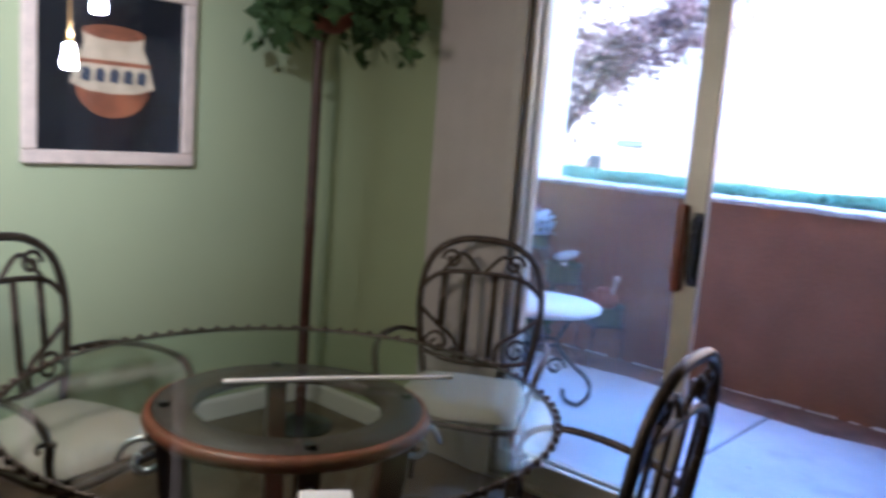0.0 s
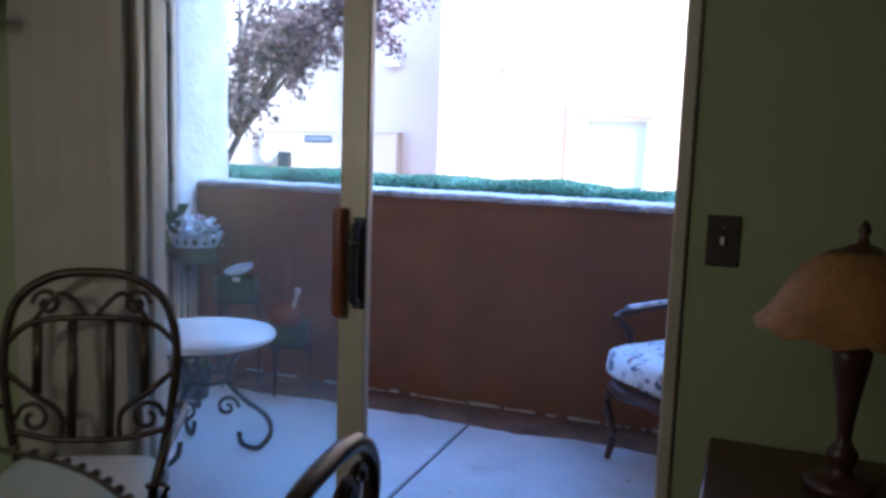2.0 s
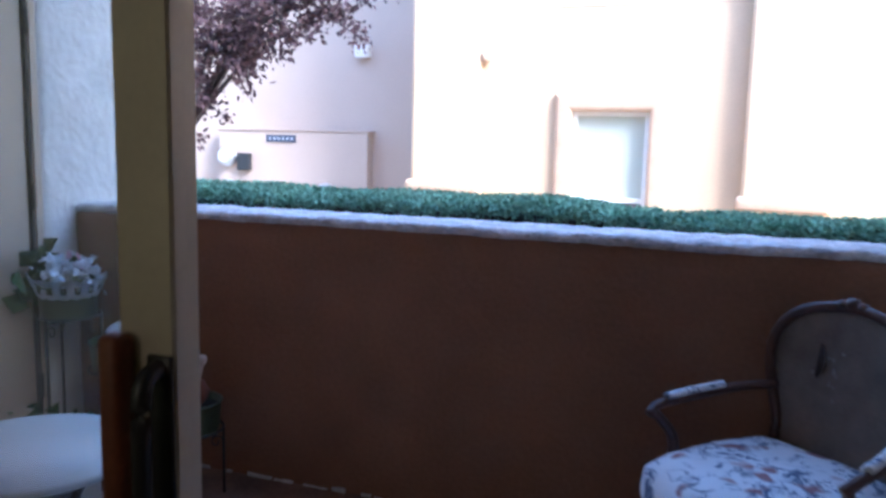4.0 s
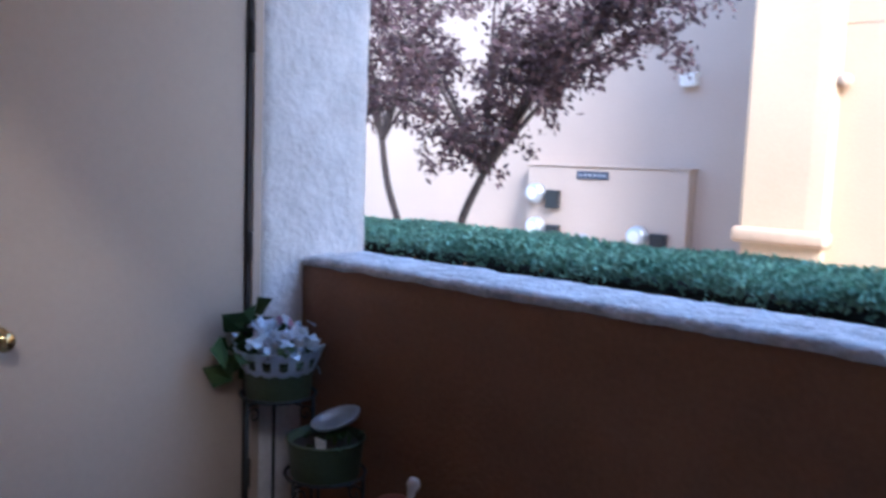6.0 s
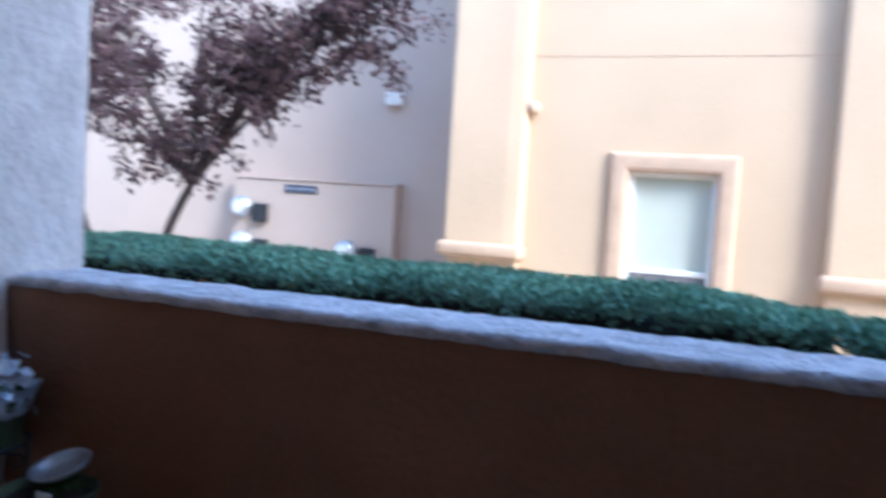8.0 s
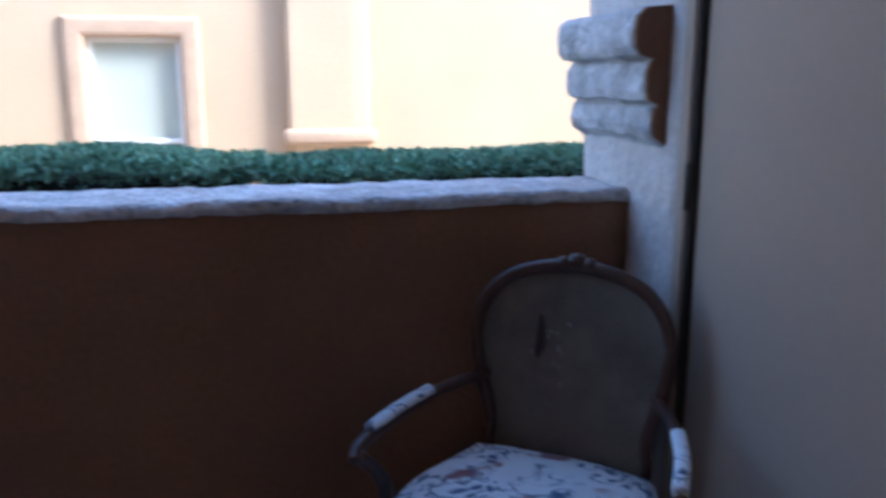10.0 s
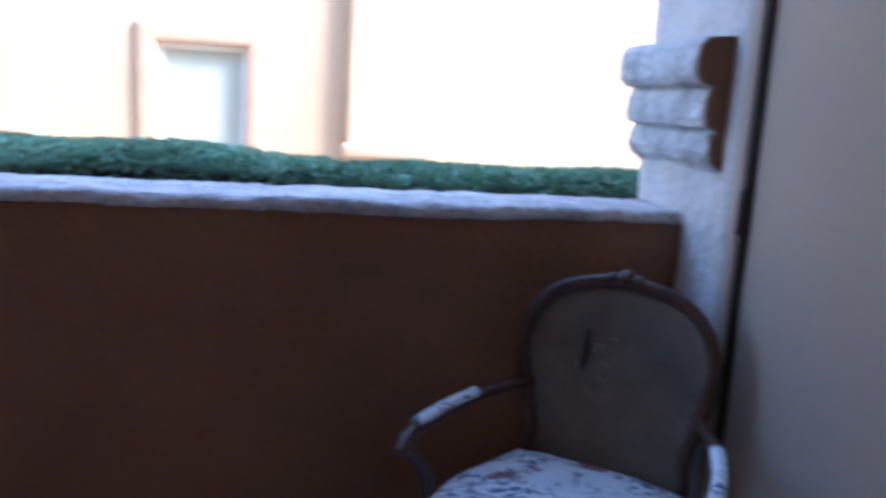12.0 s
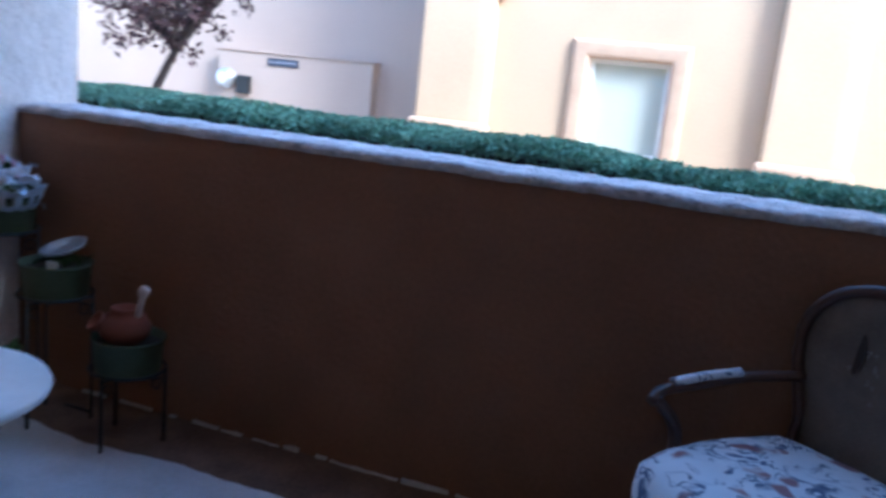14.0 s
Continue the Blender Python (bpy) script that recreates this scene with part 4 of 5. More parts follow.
# ---- patio side table ----
bt = tagged(empty("patio_table", pose(0.925, -1.16, 0)), "round white-topped patio table on scrolled black iron legs", "table")
part("tabletop", lathe([(0, 0.512), (0.295, 0.512), (0.308, 0.518), (0.312, 0.53), (0.306, 0.54), (0, 0.544)], 48), "ptop", bt, "white enamelled round top", True)
part("under_ring", tube([(0.2 * math.cos(a * math.pi / 8), 0.2 * math.sin(a * math.pi / 8), 0.503) for a in range(16)], 0.010, 8, True, 3), "ironp", bt, smooth=True)
for k in range(3):
    a = radians(25 + 120 * k)
    ca, sa = math.cos(a), math.sin(a)
    part("leg", tube([(r * ca, r * sa, z) for r, z in ((0.19, 0.50), (0.13, 0.42), (0.10, 0.33), (0.17, 0.24), (0.27, 0.16), (0.29, 0.08), (0.235, 0.012), (0.165, 0.03), (0.15, 0.085))], 0.0125, 8), "ironp", bt, smooth=True)
    part("leg_scroll", tube([(ca * (0.10 + 0.052 * math.cos(q * 0.8) * (1 - q / 12)), sa * (0.10 + 0.052 * math.cos(q * 0.8) * (1 - q / 12)), 0.20 + 0.052 * math.sin(q * 0.8) * (1 - q / 12)) for q in range(11)], 0.009, 6, n=3), "ironp", bt, smooth=True)
part("stretcher", tube([(0.105 * math.cos(a * math.pi / 6), 0.105 * math.sin(a * math.pi / 6), 0.33) for a in range(12)], 0.008, 6, True, 3), "ironp", bt, smooth=True)

# ---- tiered plant stand ----
TIERS = ((0.150, -0.215, 0.665), (0.445, -0.245, 0.475), (0.785, -0.25, 0.265))
ps = tagged(empty("tiered_plant_stand"), "three-tier black iron plant stand with scrolled brackets", "plant stand")
for x, y, z in TIERS:
    part("pot_ring", tube([(x + 0.128 * math.cos(a * math.pi / 10), y + 0.128 * math.sin(a * math.pi / 10), z + 0.012) for a in range(20)], 0.006, 6, True, 3), "ironp", ps, smooth=True)
    part("pot_cross", join(box(x - 0.127, x + 0.127, y - 0.006, y + 0.006, z - 0.006, z - 0.001), box(x - 0.006, x + 0.006, y - 0.127, y + 0.127, z - 0.012, z - 0.0065)), "ironp", ps)
    for k in range(3):
        a = radians(-90 + 120 * k)
        ca, sa = math.cos(a) * 0.128, math.sin(a) * 0.128
        part("post", tube([(x + ca, y + sa, z + 0.014), (x + ca, y + sa, 0.0)], 0.0065, 6, n=1), "ironp", ps, smooth=True)
        part("scroll", tube([(x + ca * (0.78 + 0.2 * math.cos(q * 0.8) * (1 - q / 12)), y + sa * (0.78 + 0.2 * math.cos(q * 0.8) * (1 - q / 12)), z - 0.05 + 0.03 * math.sin(q * 0.8) * (1 - q / 12)) for q in range(10)], 0.0035, 5, n=3), "ironp", ps, smooth=True)
for (x0, y0, z0), (x1, y1, z1) in zip(TIERS, TIERS[1:]):
    part("tie_bar", tube([(x0 + 0.11, y0 - 0.06, 0.10), (x1 - 0.11, y1 - 0.06, 0.10)], 0.005, 6, n=1), "ironp", ps, smooth=True)


def tin_pot(x, y, z, label):
    e = tagged(empty("flower_pot", pose(x, y, z)), label, "flower pot", "pots on the tiered stand")
    part("body", lathe([(0, 0), (0.105, 0), (0.112, 0.012), (0.120, 0.118), (0.1265, 0.124), (0.1265, 0.130), (0.119, 0.130), (0.112, 0.10), (0, 0.10)], 40), "pot", e, smooth=True)
    part("soil", lathe([(0, 0.108), (0.06, 0.106), (0.1125, 0.102)], 24), "soil", e, "dark potting soil", True)
    return e


p1 = tin_pot(*TIERS[0], "green tin pot of white flowers in a lace wrapper")
p2 = tin_pot(*TIERS[1], "green tin pot holding dark soil and a tin scoop")
p3 = tin_pot(*TIERS[2], "green tin pan holding a terracotta jar")
lace = bmesh.new()
seg = 60
rows = []
for r0, z in ((0.118, 0.095), (0.131, 0.12), (0.138, 0.15), (0.147, 0.178)):
    rows.append([lace.verts.new(((r0 + 0.010 * math.sin(k * 2 * math.pi * 15 / seg) * (z - 0.08) * 12) * math.cos(2 * math.pi * k / seg),
                                 (r0 + 0.010 * math.sin(k * 2 * math.pi * 15 / seg) * (z - 0.08) * 12) * math.sin(2 * math.pi * k / seg),
                                 z + 0.006 * math.sin(k * 2 * math.pi * 15 / seg))) for k in range(seg)])
for a, b in zip(rows, rows[1:]):
    for k in range(seg):
        if (k // 2) % 2 == 0 or a is rows[0] or b is rows[-1]:
            lace.faces.new((a[k], a[(k + 1) % seg], b[(k + 1) % seg], b[k]))
bmesh.ops.solidify(lace, geom=lace.faces[:], thickness=0.0015)
part("lace_wrapper", lace, "petal", p1, "white lace paper wrapper", True)
rs = np.random.default_rng(11)
fl = rs.normal(0, 1, (260, 3)) * (0.05, 0.05, 0.028) + (-0.005, 0.0, 0.20)
leaves("blossoms", fl, 0.042, "petal", p1, -0.3, 0.95, 12)
leaves("pink_blossoms", rs.normal(0, 1, (22, 3)) * (0.012, 0.012, 0.018) + (0.04, -0.02, 0.235), 0.04, "pink", p1, -0.5, 0.6, 13)
lv = np.concatenate([rs.normal(0, 1, (26, 3)) * (0.035, 0.035, 0.035) + (-0.10, -0.07, 0.20), rs.normal(0, 1, (16, 3)) * (0.03, 0.02, 0.03) + (-0.045, -0.115, 0.12), rs.normal(0, 1, (26, 3)) * (0.05, 0.05, 0.02) + (0.02, -0.02, 0.18)])
leaves("leaves", lv[::2], 0.11, "leaf", p1, 0.2, 0.85, 14)
dish = lathe([(0, 0.0), (0.04, 0.002), (0.066, 0.012), (0.074, 0.024), (0.071, 0.025), (0.060, 0.015), (0.03, 0.008), (0, 0.007)], 32)
bmesh.ops.transform(dish, matrix=pose(-0.02, 0.065, 0.150, 16, -8, 0) @ Matrix.Scale(1.15, 4), verts=dish.verts)
sc = tagged(obj("tin_dish", dish, "tin", smooth=True), "shiny tin dish propped on the soil of a green pot", "dish")
sc.matrix_world = pose(*TIERS[1])
leaves("dark_leaves", rs.normal(0, 1, (40, 3)) * (0.05, 0.05, 0.015) + (0, 0, 0.115), 0.05, "leaf", p2, 0.1, 0.4, 15)
for q in range(3):
    part("plant_marker", tube([(0.02 + q * 0.016, -0.05, 0.10), (0.025 + q * 0.018, -0.06, 0.145)], 0.006, 6, n=1, flat=0.4), "card", p2)
jar = tagged(empty("terracotta_jar", pose(TIERS[2][0] - 0.01, TIERS[2][1] - 0.01, TIERS[2][2] + 0.109)), "small terracotta strawberry jar with an open spout", "jar")
part("body", lathe([(0, 0), (0.055, 0.0), (0.085, 0.03), (0.090, 0.06), (0.070, 0.095), (0.045, 0.11), (0.05, 0.125), (0.044, 0.125), (0.036, 0.108), (0, 0.10)], 32), "terrac", jar, smooth=True)
spout = lathe([(0.028, 0), (0.034, 0.022), (0.038, 0.034), (0.032, 0.034), (0.024, 0.014), (0, 0.006)], 20)
bmesh.ops.transform(spout, matrix=pose(-0.052, -0.052, 0.062, 40, -34, 0), verts=spout.verts)
part("spout", spout, "terrac", jar, smooth=True)
kn = lathe([(0.010, 0), (0.011, 0.09), (0.016, 0.10), (0.020, 0.115), (0.016, 0.13), (0, 0.136)], 16)
bmesh.ops.transform(kn, matrix=pose(0.05, 0.0, 0.085, 0, 14, 0), verts=kn.verts)
part("stake", kn, "frame", jar, "pale wooden stake with a knob", True)

gp = tagged(empty("floor_plant", pose(0.40, -0.56, 0)), "small dark leafy plant in a black nursery pot on the slab", "potted plant")
part("pot", lathe([(0, 0), (0.075, 0), (0.095, 0.15), (0.10, 0.155), (0.10, 0.165), (0.09, 0.165), (0.085, 0.14), (0, 0.14)], 28), "black", gp, smooth=True)
part("soil", lathe([(0, 0.146), (0.05, 0.145), (0.086, 0.142)], 20), "soil", gp, "dark potting soil", True)
gs = np.random.default_rng(23)
leaves("leaves", gs.normal(0, 1, (110, 3)) * (0.07, 0.07, 0.055) + (0, 0, 0.26), 0.07, "leaf", gp, 0.2, 0.6, 24)

# ---- patio armchair ----
ac = tagged(empty("armchair", facing(2.968, -0.428, -0.63, -0.777)), "worn walnut armchair with cane back and floral cotton seat", "armchair")


def abk(x, z):
    return (x * 0.91, 0.235 + 0.07 * (z - 0.42) + 0.10 * (x / 0.26) ** 2 * -0.35, z)


backline = [abk(-0.195, 0.47), abk(-0.215, 0.60), abk(-0.255, 0.76), abk(-0.245, 0.87), abk(-0.165, 0.95), abk(0, 0.98), abk(0.165, 0.95), abk(0.245, 0.87), abk(0.255, 0.76), abk(0.215, 0.60), abk(0.195, 0.47), abk(0, 0.455)]
part("back_frame", tube(backline, 0.0145, 10, True, 6, 1.2), "chairwood", ac, "carved rounded back frame", True)
line = smooth_line(backline, 6, True)
cn = bmesh.new()
vs = [cn.verts.new(p) for p in line]
cn.faces.new(vs)
bmesh.ops.poke(cn, faces=cn.faces[:])
bmesh.ops.subdivide_edges(cn, edges=[e for e in cn.edges if any(len(v.link_edges) > 5 for v in e.verts)], cuts=4, use_grid_fill=True)
for v in cn.verts:
    v.co.y = 0.235 + 0.07 * (v.co.z - 0.42) - 0.035 * (v.co.x / 0.26) ** 2 + 0.012
bmesh.ops.solidify(cn, geom=cn.faces[:], thickness=0.008)
part("back_panel", cn, "caneback", ac, "grey worn caning with a dark split")
part("crest", join(join(lathe([(0, -0.022), (0.020, -0.014), (0.026, 0), (0.018, 0.014), (0, 0.02)], 14, abk(0, 0.993)), lathe([(0, -0.016), (0.016, -0.01), (0.02, 0), (0.012, 0.012), (0, 0.014)], 12, abk(-0.035, 0.988))), lathe([(0, -0.016), (0.016, -0.01), (0.02, 0), (0.012, 0.012), (0, 0.014)], 12, abk(0.035, 0.988))), "chairwood", ac, "carved crest ornament", True)
tear = prism([(-0.092, 0.755), (-0.084, 0.745), (-0.070, 0.775), (-0.066, 0.81), (-0.073, 0.85), (-0.082, 0.858), (-0.088, 0.82)], 0.0, 0.0012, "y")
for v in tear.verts:
    v.co.y += 0.235 + 0.07 * (v.co.z - 0.42) - 0.035 * (v.co.x / 0.26) ** 2 - 0.0025
part("split", tear, "gap", ac, "dark split in the caning")
scr = random.Random(17)
for k in range(18):
    cx, cz, r0 = -0.045 + scr.gauss(0, 0.03), 0.775 + scr.gauss(0, 0.045), scr.uniform(0.0015, 0.006)
    sp2 = prism([(cx + r0 * scr.uniform(0.5, 1.3) * math.cos(q * 0.9), cz + r0 * scr.uniform(0.6, 2.0) * math.sin(q * 0.9)) for q in range(7)], 0.0, 0.0008, "y")
    for v in sp2.verts:
        v.co.y += 0.235 + 0.07 * (v.co.z - 0.42) - 0.035 * (v.co.x / 0.26) ** 2 - 0.002
    part("scuff", sp2, "scuff", ac, "pale scuff on the caning")
for sx in (-1, 1):
    part("arm", tube([abk(sx * 0.225, 0.70), (sx * 0.278, 0.10, 0.685), (sx * 0.318, -0.05, 0.665), (sx * 0.328, -0.17, 0.655), (sx * 0.318, -0.215, 0.632)], 0.014, 10, taper=0.017), "chairwood", ac, smooth=True)
    part("arm_support", tube([(sx * 0.318, -0.20, 0.64), (sx * 0.295, -0.14, 0.56), (sx * 0.282, -0.15, 0.47), (sx * 0.275, -0.18, 0.38)], 0.015, 10, taper=0.019), "chairwood", ac, smooth=True)
    part("arm_pad", tube([(sx * 0.285, 0.07, 0.698), (sx * 0.312, -0.03, 0.687), (sx * 0.325, -0.14, 0.676)], 0.0165, 10, flat=0.75), "floral", ac, "small padded floral armrest", True)
    part("leg", tube([(sx * 0.265, -0.235, 0.36), (sx * 0.285, -0.265, 0.27), (sx * 0.262, -0.24, 0.12), (sx * 0.272, -0.255, 0.0)], 0.024, 10, taper=0.014), "chairwood", ac, smooth=True)
    part("leg", tube([(sx * 0.205, 0.225, 0.44), (sx * 0.21, 0.235, 0.25), (sx * 0.215, 0.27, 0.0)], 0.021, 10, taper=0.015), "chairwood", ac, smooth=True)
part("seat_rail", tube([(-0.27, -0.235, 0.345), (-0.14, -0.285, 0.335), (0, -0.295, 0.35), (0.14, -0.285, 0.335), (0.27, -0.235, 0.345), (0.255, 0, 0.345), (0.205, 0.22, 0.345), (0, 0.235, 0.345), (-0.205, 0.22, 0.345), (-0.255, 0, 0.345)], 0.026, 10, True, 5, 1.2), "chairwood", ac, smooth=True)


def cushion(z0, h, sx, sy, name, label):
    cu = bmesh.new()
    bmesh.ops.create_grid(cu, x_segments=20, y_segments=20, size=1)
    for v in cu.verts:
        u, w = v.co.x, v.co.y
        r = max(abs(u), abs(w))
        k = 1 - 0.20 * abs(u * w) ** 1.6
        fy = -0.035 * (1 - u * u) if w < 0 else 0
        v.co.x = u * sx * k * (1 - 0.10 * max(0, w))
        v.co.y = w * sy * k + fy * abs(w) - (sy - 0.265)
        v.co.z = z0 + 0.02 + h * (1 - r ** 5) ** 0.5 + 0.005 * noise.noise(Vector((u, w, z0)) * 3)
    lo = bmesh.ops.extrude_face_region(cu, geom=cu.faces[:])["geom"]
    for v in lo:
        if isinstance(v, bmesh.types.BMVert):
            v.co.z = z0 - 0.2 * (v.co.z - z0 - 0.02)
    bmesh.ops.recalc_face_normals(cu, faces=cu.faces[:])
    return part(name, cu, "floral", ac, label, True)


cushion(0.375, 0.03, 0.262, 0.255, "seat_base", "floral upholstered seat base")
cushion(0.437, 0.09, 0.312, 0.32, "seat_cushion", "plump floral cotton seat cushion")


# ---- hedge ----
def hedge(name, x0, x1, y0, y1, z1, seed, count, thin=0.0):
    e = tagged(empty(name), "clipped dense green hedge behind the patio wall", "hedge")
    xm = x1 - 0.05 - (0.9 if thin else 0.0)
    # dark core, painted as shade showing between the thinned front leaves
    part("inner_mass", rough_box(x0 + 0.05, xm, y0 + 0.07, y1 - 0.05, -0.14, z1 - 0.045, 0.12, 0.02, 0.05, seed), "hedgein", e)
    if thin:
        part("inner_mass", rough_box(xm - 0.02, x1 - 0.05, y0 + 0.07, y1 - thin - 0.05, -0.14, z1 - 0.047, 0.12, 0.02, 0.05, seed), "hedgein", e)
    rg = np.random.default_rng(seed)
    u = rg.uniform(0, 1, (count, 3))
    xs = x0 + u[:, 0] * (x1 - x0)
    ys, zs = np.empty(count), np.empty(count)
    top = rg.uniform(0, 1, count) < 0.66
    und = 0.006 * np.sin(xs * 3.1 + seed) + 0.006 * np.sin(xs * 7.3) - 0.010 * np.exp(-((xs - 2.35) / 0.12) ** 2)
    ease = np.clip((xs[top] - x1 + 0.95) / 0.95, 0, 1)
    ys[top] = y0 + u[top, 1] * (y1 - thin * ease * ease * (3 - 2 * ease) - y0)
    zs[top] = (z1 + und[top]) - 0.05 * rg.uniform(0, 1, top.sum()) ** 2 - 0.03 * np.clip(1 - (ys[top] - y0) / 0.06, 0, 1)
    f = ~top
    ys[f] = y0 + 0.05 * rg.uniform(0, 1, f.sum())
    zs[f] = z1 - 0.02 - 0.55 * u[f, 2] ** 1.3
    lump = 0.5 + 0.5 * np.sin(xs * 23 + 2 * np.sin(xs * 5.1 + seed)) * np.sin(xs * 9.7 + zs * 40)
    keep = ~(f & (rg.uniform(0, 1, count) < np.clip((z1 - 0.012 - zs) / 0.02, 0, 1) * (0.95 + 0.05 * lump)))
    stuff = leaves("hedge_leaves", np.stack([xs, ys, zs], 1)[keep], 0.026, "hedge", e, -0.75, 0.62, seed)
    tagged(stuff, "small bright green hedge leaves", "", "", "stuff")
    k = rg.uniform(0, 1, (26, 3))
    leaves("dry_leaves", np.stack([x0 + k[:, 0] ** 0.6 * (x1 - x0), y0 - 0.01 + 0.03 * k[:, 1], z1 - 0.06 - 0.10 * k[:, 2]], 1), 0.036, "dryleaf", e, 0.4, 0.7, seed + 1)
    return e


hedge("hedge", -5.6, 2.46, 0.66, 1.45, 1.152, 21, 120000, 0.30)
hedge("hedge", 2.45, 7.0, 0.62, 1.10, 1.14, 22, 60000)


# ---- trees ----
def tree(base, fork, tips, depth, seed, count):
    """A leaning trunk, limbs that arch out to the tips (x, z), twigs, and leaves along them."""
    e = tagged(empty("tree", pose(*base)), "slender tree with dark plum-red leaves", "tree")
    b = Vector(base)
    fk = Vector(fork) - b
    part("trunk", tube([(0, 0, -0.05), fk * 0.35 + Vector((0.03, 0, 0.0)), fk * 0.7 + Vector((-0.05, 0, 0.0)), fk], 0.052, 10, taper=0.042), "bark", e, smooth=True)
    rg = random.Random(seed)
    runs = []
    for tx, tz in tips:
        tip = Vector((tx, base[1] + rg.uniform(-depth, depth), tz)) - b
        reach = (tip - fk).length
        mid = fk.lerp(tip, 0.5) + Vector((rg.uniform(-0.1, 0.1), rg.uniform(-0.15, 0.15), 0.16 * reach))
        low = fk.lerp(mid, 0.45) + Vector((rg.uniform(-0.05, 0.05), 0, 0.05))
        part("limb", tube([fk, low, mid, tip], 0.012 + 0.013 * min(reach, 2.0), 7, n=5, taper=0.005), "bark", e, smooth=True)
        line = smooth_line([low, mid, tip], 8)
        runs.append((mid, tip, 1.0))
        for j in range(5 + int(5 * reach)):
            s = line[rg.randrange(4, len(line))]
            q = s + Vector((rg.uniform(-1, 1), rg.uniform(-1, 1), rg.uniform(-0.5, 0.75))).normalized() * rg.uniform(0.22, 0.62)
            q.z = max(q.z, fk.z + 0.02 + 0.36 * max(0.0, q.x - fk.x - 0.75))
            part("twig", tube([s, s.lerp(q, 0.5) + Vector((0, 0, 0.05)), q], 0.009, 5, n=3, taper=0.003), "bark", e, smooth=True)
            runs.append((s, q, 0.8))
            r = q + Vector((rg.uniform(-1, 1), rg.uniform(-1, 1), rg.uniform(-0.9, 0.3))).normalized() * rg.uniform(0.12, 0.3)
            runs.append((q, r, 0.6))
    rn = np.random.default_rng(seed)
    total = sum(w for _, _, w in runs)
    pts = []
    for s, q, w in runs:
        k = int(count * w / total)
        t = rn.uniform(0.1, 1.08, k)[:, None]
        pts.append(np.array(s) * (1 - t) + np.array(q) * t + rn.normal(0, 0.052, (k, 3)))
    lv = leaves("crown", np.concatenate(pts), 0.074, "plum", e, 0.7, 0.58, seed)
    tagged(lv, "thin crown of plum-red leaves with gaps")
    return e


tree((-3.60, 4.6, -0.14), (-2.93, 4.6, 1.40), ((-3.85, 3.1), (-0.75, 2.9), (-2.35, 3.5), (-1.2, 2.5), (-3.8, 1.8), (-2.25, 1.75), (-4.5, 2.25),
     (-1.35, 3.4), (-0.3, 3.1), (-4.9, 3.0), (-3.4, 4.0), (-1.9, 2.75), (-3.2, 2.5), (-0.75, 2.8), (-1.0, 2.72)), 0.9, 31, 10600)
tree((-4.9, 5.6, -0.14), (-5.45, 5.55, 1.75), ((-4.6, 3.6), (-5.3, 4.0), (-6.2, 3.4), (-6.8, 2.8), (-4.7, 2.7), (-5.6, 3.0), (-6.2, 2.3)), 0.8, 37, 4800)

# ---- neighbouring building ----
nb = tagged(empty("neighbour_building"), "peach stucco apartment building with pilasters and a framed window", "building")
WX0, WX1, WZ0, WZ1 = 0.865, 1.775, 0.05, 1.815
YF = 7.0
for a in ((-0.9, WX0, -0.14, 6.4), (WX1, 16, -0.14, 6.4), (WX0, WX1, WZ1, 4.12), (WX0, WX1, 5.4, 6.4), (WX0, WX1, -0.14, WZ0)):
    part("wall", box(a[0], a[1], YF, YF + 0.35, a[2], a[3]), "facade", nb)
part("wall", box(-16, -0.9, 8.2, 8.5, -0.14, 6.4), "facade2", nb, "rose-beige recessed wall")
part("wall_return", box(-1.0, -0.9, YF + 0.001, 8.2, -0.14, 6.4), "facade", nb)
part("scored_line", box(-0.28, 2.86, YF - 0.004, YF, 3.03, 3.042), "trimp", nb, "thin stucco joint")
part("roof", prism([(6.55, 6.4), (6.55, 6.47), (12.5, 7.7), (12.5, 6.402)], -1.0, 16, "x"), "roof", nb, "clay tile roof")
part("roof", prism([(7.75, 6.4), (7.75, 6.47), (12.5, 7.4), (12.5, 6.402)], -16, -1.003, "x"), "roof", nb)


def pilaster(x0, x1, zb):
    back = YF + (1.19 if x0 < 0 else 0.01)
    plan = [(x0, back), (x0, 6.875), (x0 + 0.012, 6.852), (x0 + 0.04, 6.84), (x1 - 0.19, 6.84), (x1 - 0.16, 6.843), (x1 - 0.03, 6.857), (x1 - 0.008, 6.875), (x1, 6.93), (x1, YF + 0.01)]
    if x0 < 0:
        plan += [(-0.905, YF + 0.01), (-0.905, back)]
    shaft = prism(plan, zb - 0.05, 6.39, "z")
    p = part("pilaster", shaft, "facade", nb, "pale stucco pilaster with a splayed edge")
    part("pedestal", box(x0 + 0.04, x1 - 0.02, 6.86, YF, -0.14, zb - 0.09), "facade", p)
    roll = box(x0 - 0.055, x1 + 0.055, 6.76, YF + 0.005, zb - 0.085, zb + 0.085, 0.055, 4)
    part("base_roll", roll, "trimp", p, "rounded base moulding", True)


pilaster(-1.165, -0.275, 0.845)
pilaster(2.83, 3.70, 0.80)

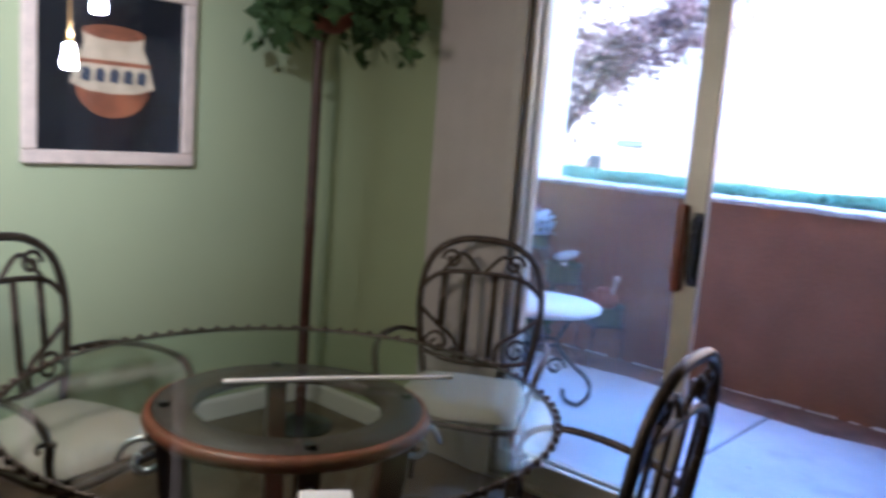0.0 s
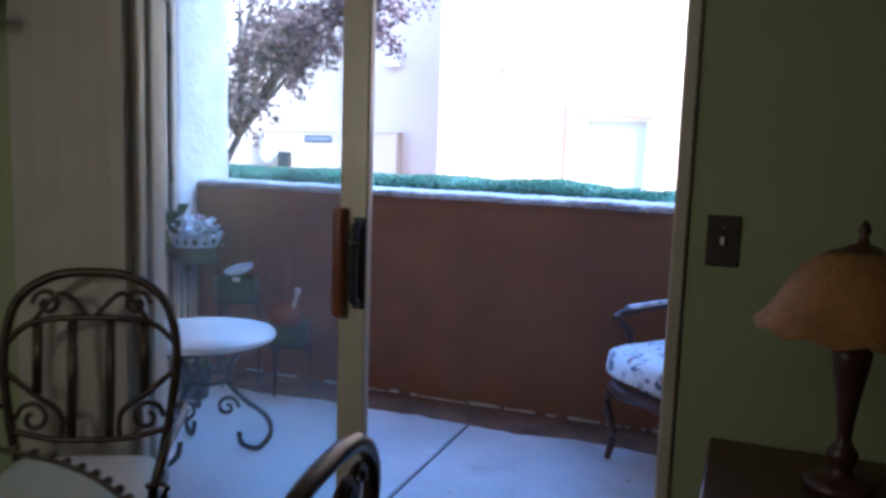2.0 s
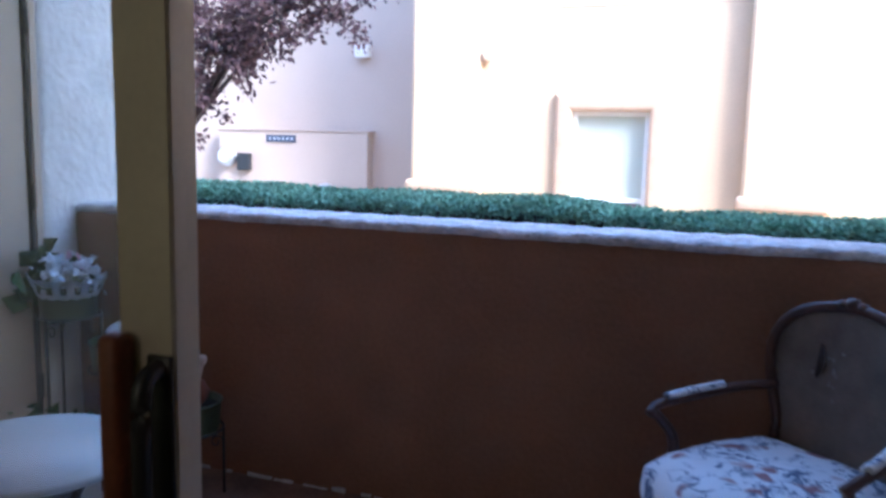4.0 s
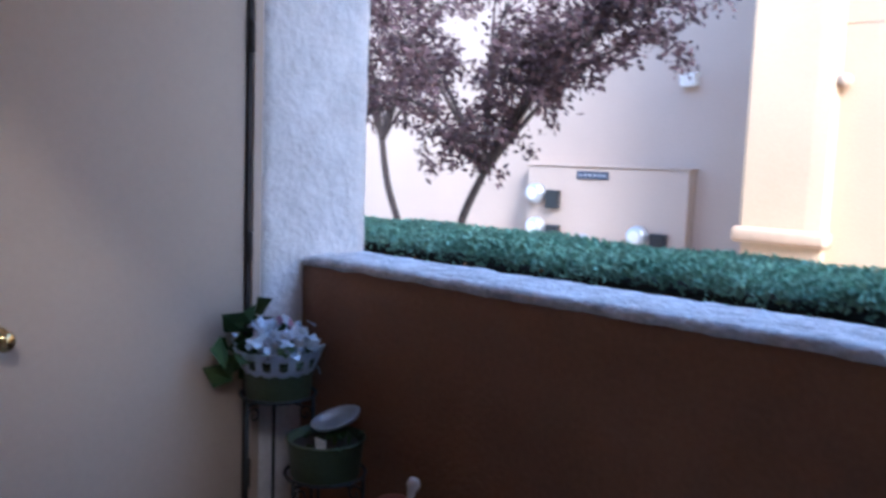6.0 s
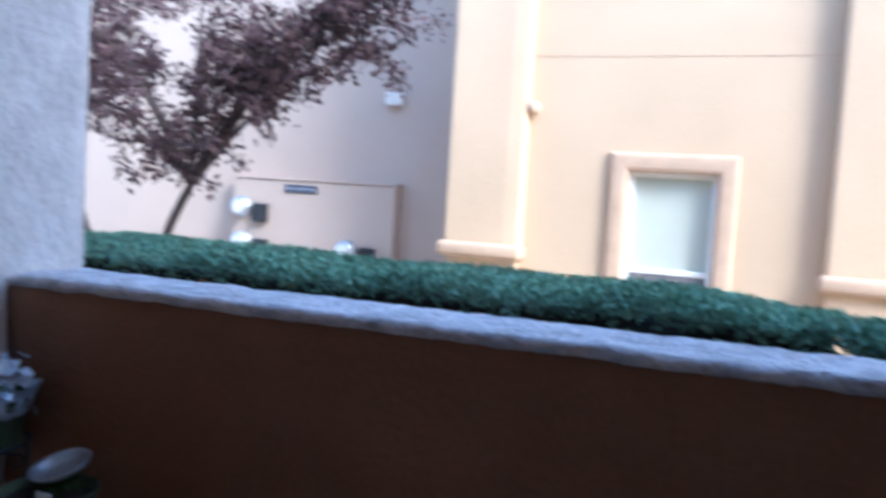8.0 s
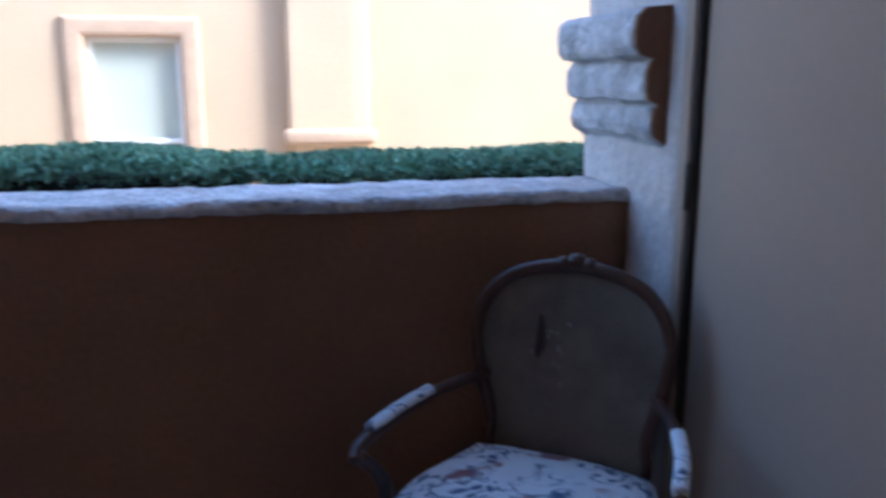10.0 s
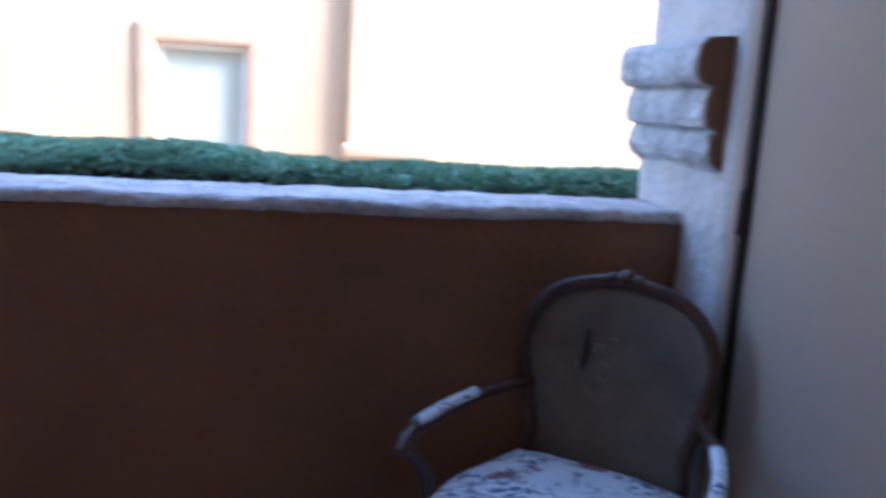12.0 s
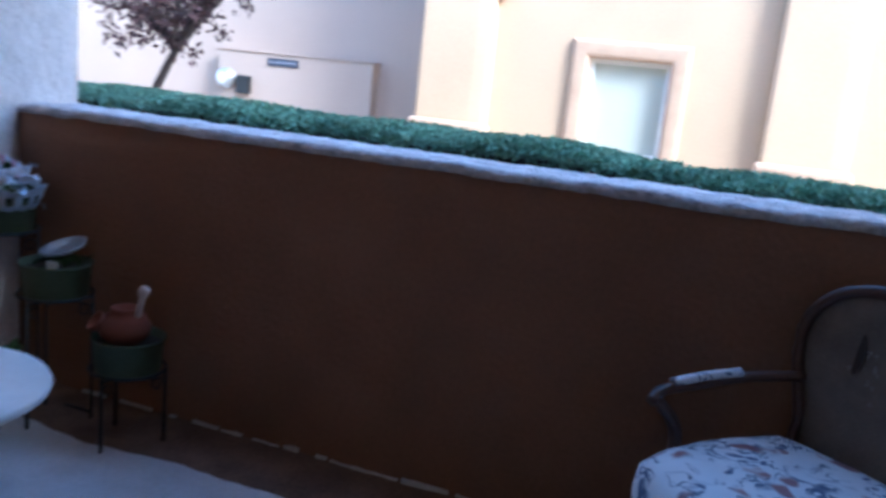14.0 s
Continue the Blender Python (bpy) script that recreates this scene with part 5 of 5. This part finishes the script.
win = part("window", join(box(WX0, WX0 + 0.055, YF + 0.05, YF + 0.12, WZ0, WZ1, 0.006), join(box(WX1 - 0.055, WX1, YF + 0.05, YF + 0.12, WZ0, WZ1, 0.006), join(box(WX0 + 0.055, WX1 - 0.055, YF + 0.05, YF + 0.12, WZ1 - 0.055, WZ1, 0.006), box(WX0 + 0.055, WX1 - 0.055, YF + 0.05, YF + 0.12, WZ0, WZ0 + 0.055, 0.006)))), "winwhite", nb, "white vinyl window frame")
part("meeting_rail", box(WX0 + 0.055, WX1 - 0.055, YF + 0.045, YF + 0.10, 0.735, 0.79, 0.006), "winwhite", win)
gl = part("pane", box(WX0 + 0.055, WX1 - 0.055, YF + 0.082, YF + 0.086, 0.79, WZ1 - 0.055), "glass", win)
gl.visible_shadow = False
part("roller_blind", box(WX0 + 0.05, WX1 - 0.05, YF + 0.089, YF + 0.094, 0.745, WZ1 - 0.02), "blind", win, "pale closed blind behind the glass")
part("insect_screen", box(WX0 + 0.055, WX1 - 0.055, YF + 0.060, YF + 0.064, WZ0 + 0.055, 0.735), "screen", win, "grey insect screen")
part("reveal_back", box(WX0 - 0.01, WX1 + 0.01, YF + 0.30, YF + 0.32, WZ0, WZ1), "gap", win)


def surround(x0, x1, z0, z1):
    """A mitred bullnose moulding round an opening."""
    prof = [(0.004, 0.0), (-0.035, 0.002), (-0.055, 0.014), (-0.066, 0.045), (-0.068, 0.10), (-0.066, 0.155), (-0.055, 0.186), (-0.035, 0.200), (0.004, 0.202)]
    bm = bmesh.new()
    rings = []
    for u, v in prof:
        rings.append([bm.verts.new(c) for c in ((x0 - v, YF + u, z0 - v), (x1 + v, YF + u, z0 - v), (x1 + v, YF + u, z1 + v), (x0 - v, YF + u, z1 + v))])
    for a, b in zip(rings, rings[1:]):
        for k in range(4):
            bm.faces.new((a[k], a[(k + 1) % 4], b[(k + 1) % 4], b[k]))
    bmesh.ops.recalc_face_normals(bm, faces=bm.faces[:])
    return bm


part("surround", surround(WX0, WX1, WZ0, WZ1), "trimp", nb, "apricot moulded surround")
part("surround", surround(WX0, WX1, 4.12, 5.4), "trimp", nb, "apricot moulded surround of the upper window")
up = part("window", join(box(WX0, WX1, YF + 0.05, YF + 0.12, 4.12, 4.175, 0.006), join(box(WX0, WX1, YF + 0.05, YF + 0.12, 5.345, 5.4, 0.006), join(box(WX0, WX0 + 0.055, YF + 0.05, YF + 0.12, 4.175, 5.345, 0.006), box(WX1 - 0.055, WX1, YF + 0.05, YF + 0.12, 4.175, 5.345, 0.006)))), "winwhite", nb, "white vinyl upper window frame")
part("roller_blind", box(WX0 + 0.05, WX1 - 0.05, YF + 0.089, YF + 0.094, 4.13, 5.39), "blind", up)

# ---- meters and lights on the neighbouring wall ----
mb = tagged(empty("meter_cabinet", pose(0, 8.0, 0)), "tan electric meter cabinet with round glass meters on the wall", "meter cabinet")
part("cabinet_body", box(-4.86, -2.31, 0.0, 0.2, -0.14, 1.51, 0.01, 2), "facade2", mb)
part("cabinet_lid", box(-4.89, -2.28, -0.02, 0.2, 1.51, 1.535, 0.005, 1), "facade2", mb)
plt = part("number_plate", box(-4.0, -3.49, -0.016, -0.002, 1.34, 1.45, 0.003, 1), "sign", mb, "dark number plate with pale marks")
for k in range(6):
    part("mark", box(-3.95 + k * 0.075, -3.91 + k * 0.075, -0.020, -0.0165, 1.375, 1.415), "letter", plt)
for mx, mz in ((-4.68, 1.10), (-4.66, 0.60), (-2.98, 0.60), (-3.85, 0.42)):
    r = lathe([(0, 0.13), (0.10, 0.13), (0.135, 0.10), (0.14, 0.05), (0.15, 0.04), (0.15, 0.0)], 28)
    bmesh.ops.transform(r, matrix=pose(mx, -0.002, mz, 90, 0, 0), verts=r.verts)
    mt = part("meter", r, "steel", mb, "round steel and glass meter", True)
    part("breaker", box(mx + 0.20, mx + 0.42, -0.09, -0.002, mz - 0.20, mz + 0.06, 0.01, 1), "black", mb, "black breaker box")
    fc = lathe([(0, 0.004), (0.085, 0.0)], 24)
    bmesh.ops.transform(fc, matrix=pose(mx, -0.134, mz, 90, 0, 0), verts=fc.verts)
    part("dial", fc, "card", mt)
wl = tagged(empty("wall_light", pose(-2.46, 8.2, 2.68)), "small white square floodlight on the neighbouring wall", "wall light")
part("housing", prism([(-0.13, -0.08), (-0.16, 0.07), (-0.02, 0.09), (-0.001, 0.09), (-0.001, -0.08)], -0.10, 0.10, "x"), "winwhite", wl)
part("diffuser", box(-0.08, 0.08, -0.125, -0.03, -0.09, -0.0805), "card", wl)
sg = tagged(empty("wall_sconce", pose(-0.22, 7.0, 2.45)), "small peach spout fixture on the stucco wall", "fixture")
part("body", lathe([(0, 0), (0.05, 0.01), (0.075, 0.06), (0.07, 0.12), (0.03, 0.15), (0, 0.15)], 16, (0, -0.075, -0.07)), "trimp", sg, smooth=True)
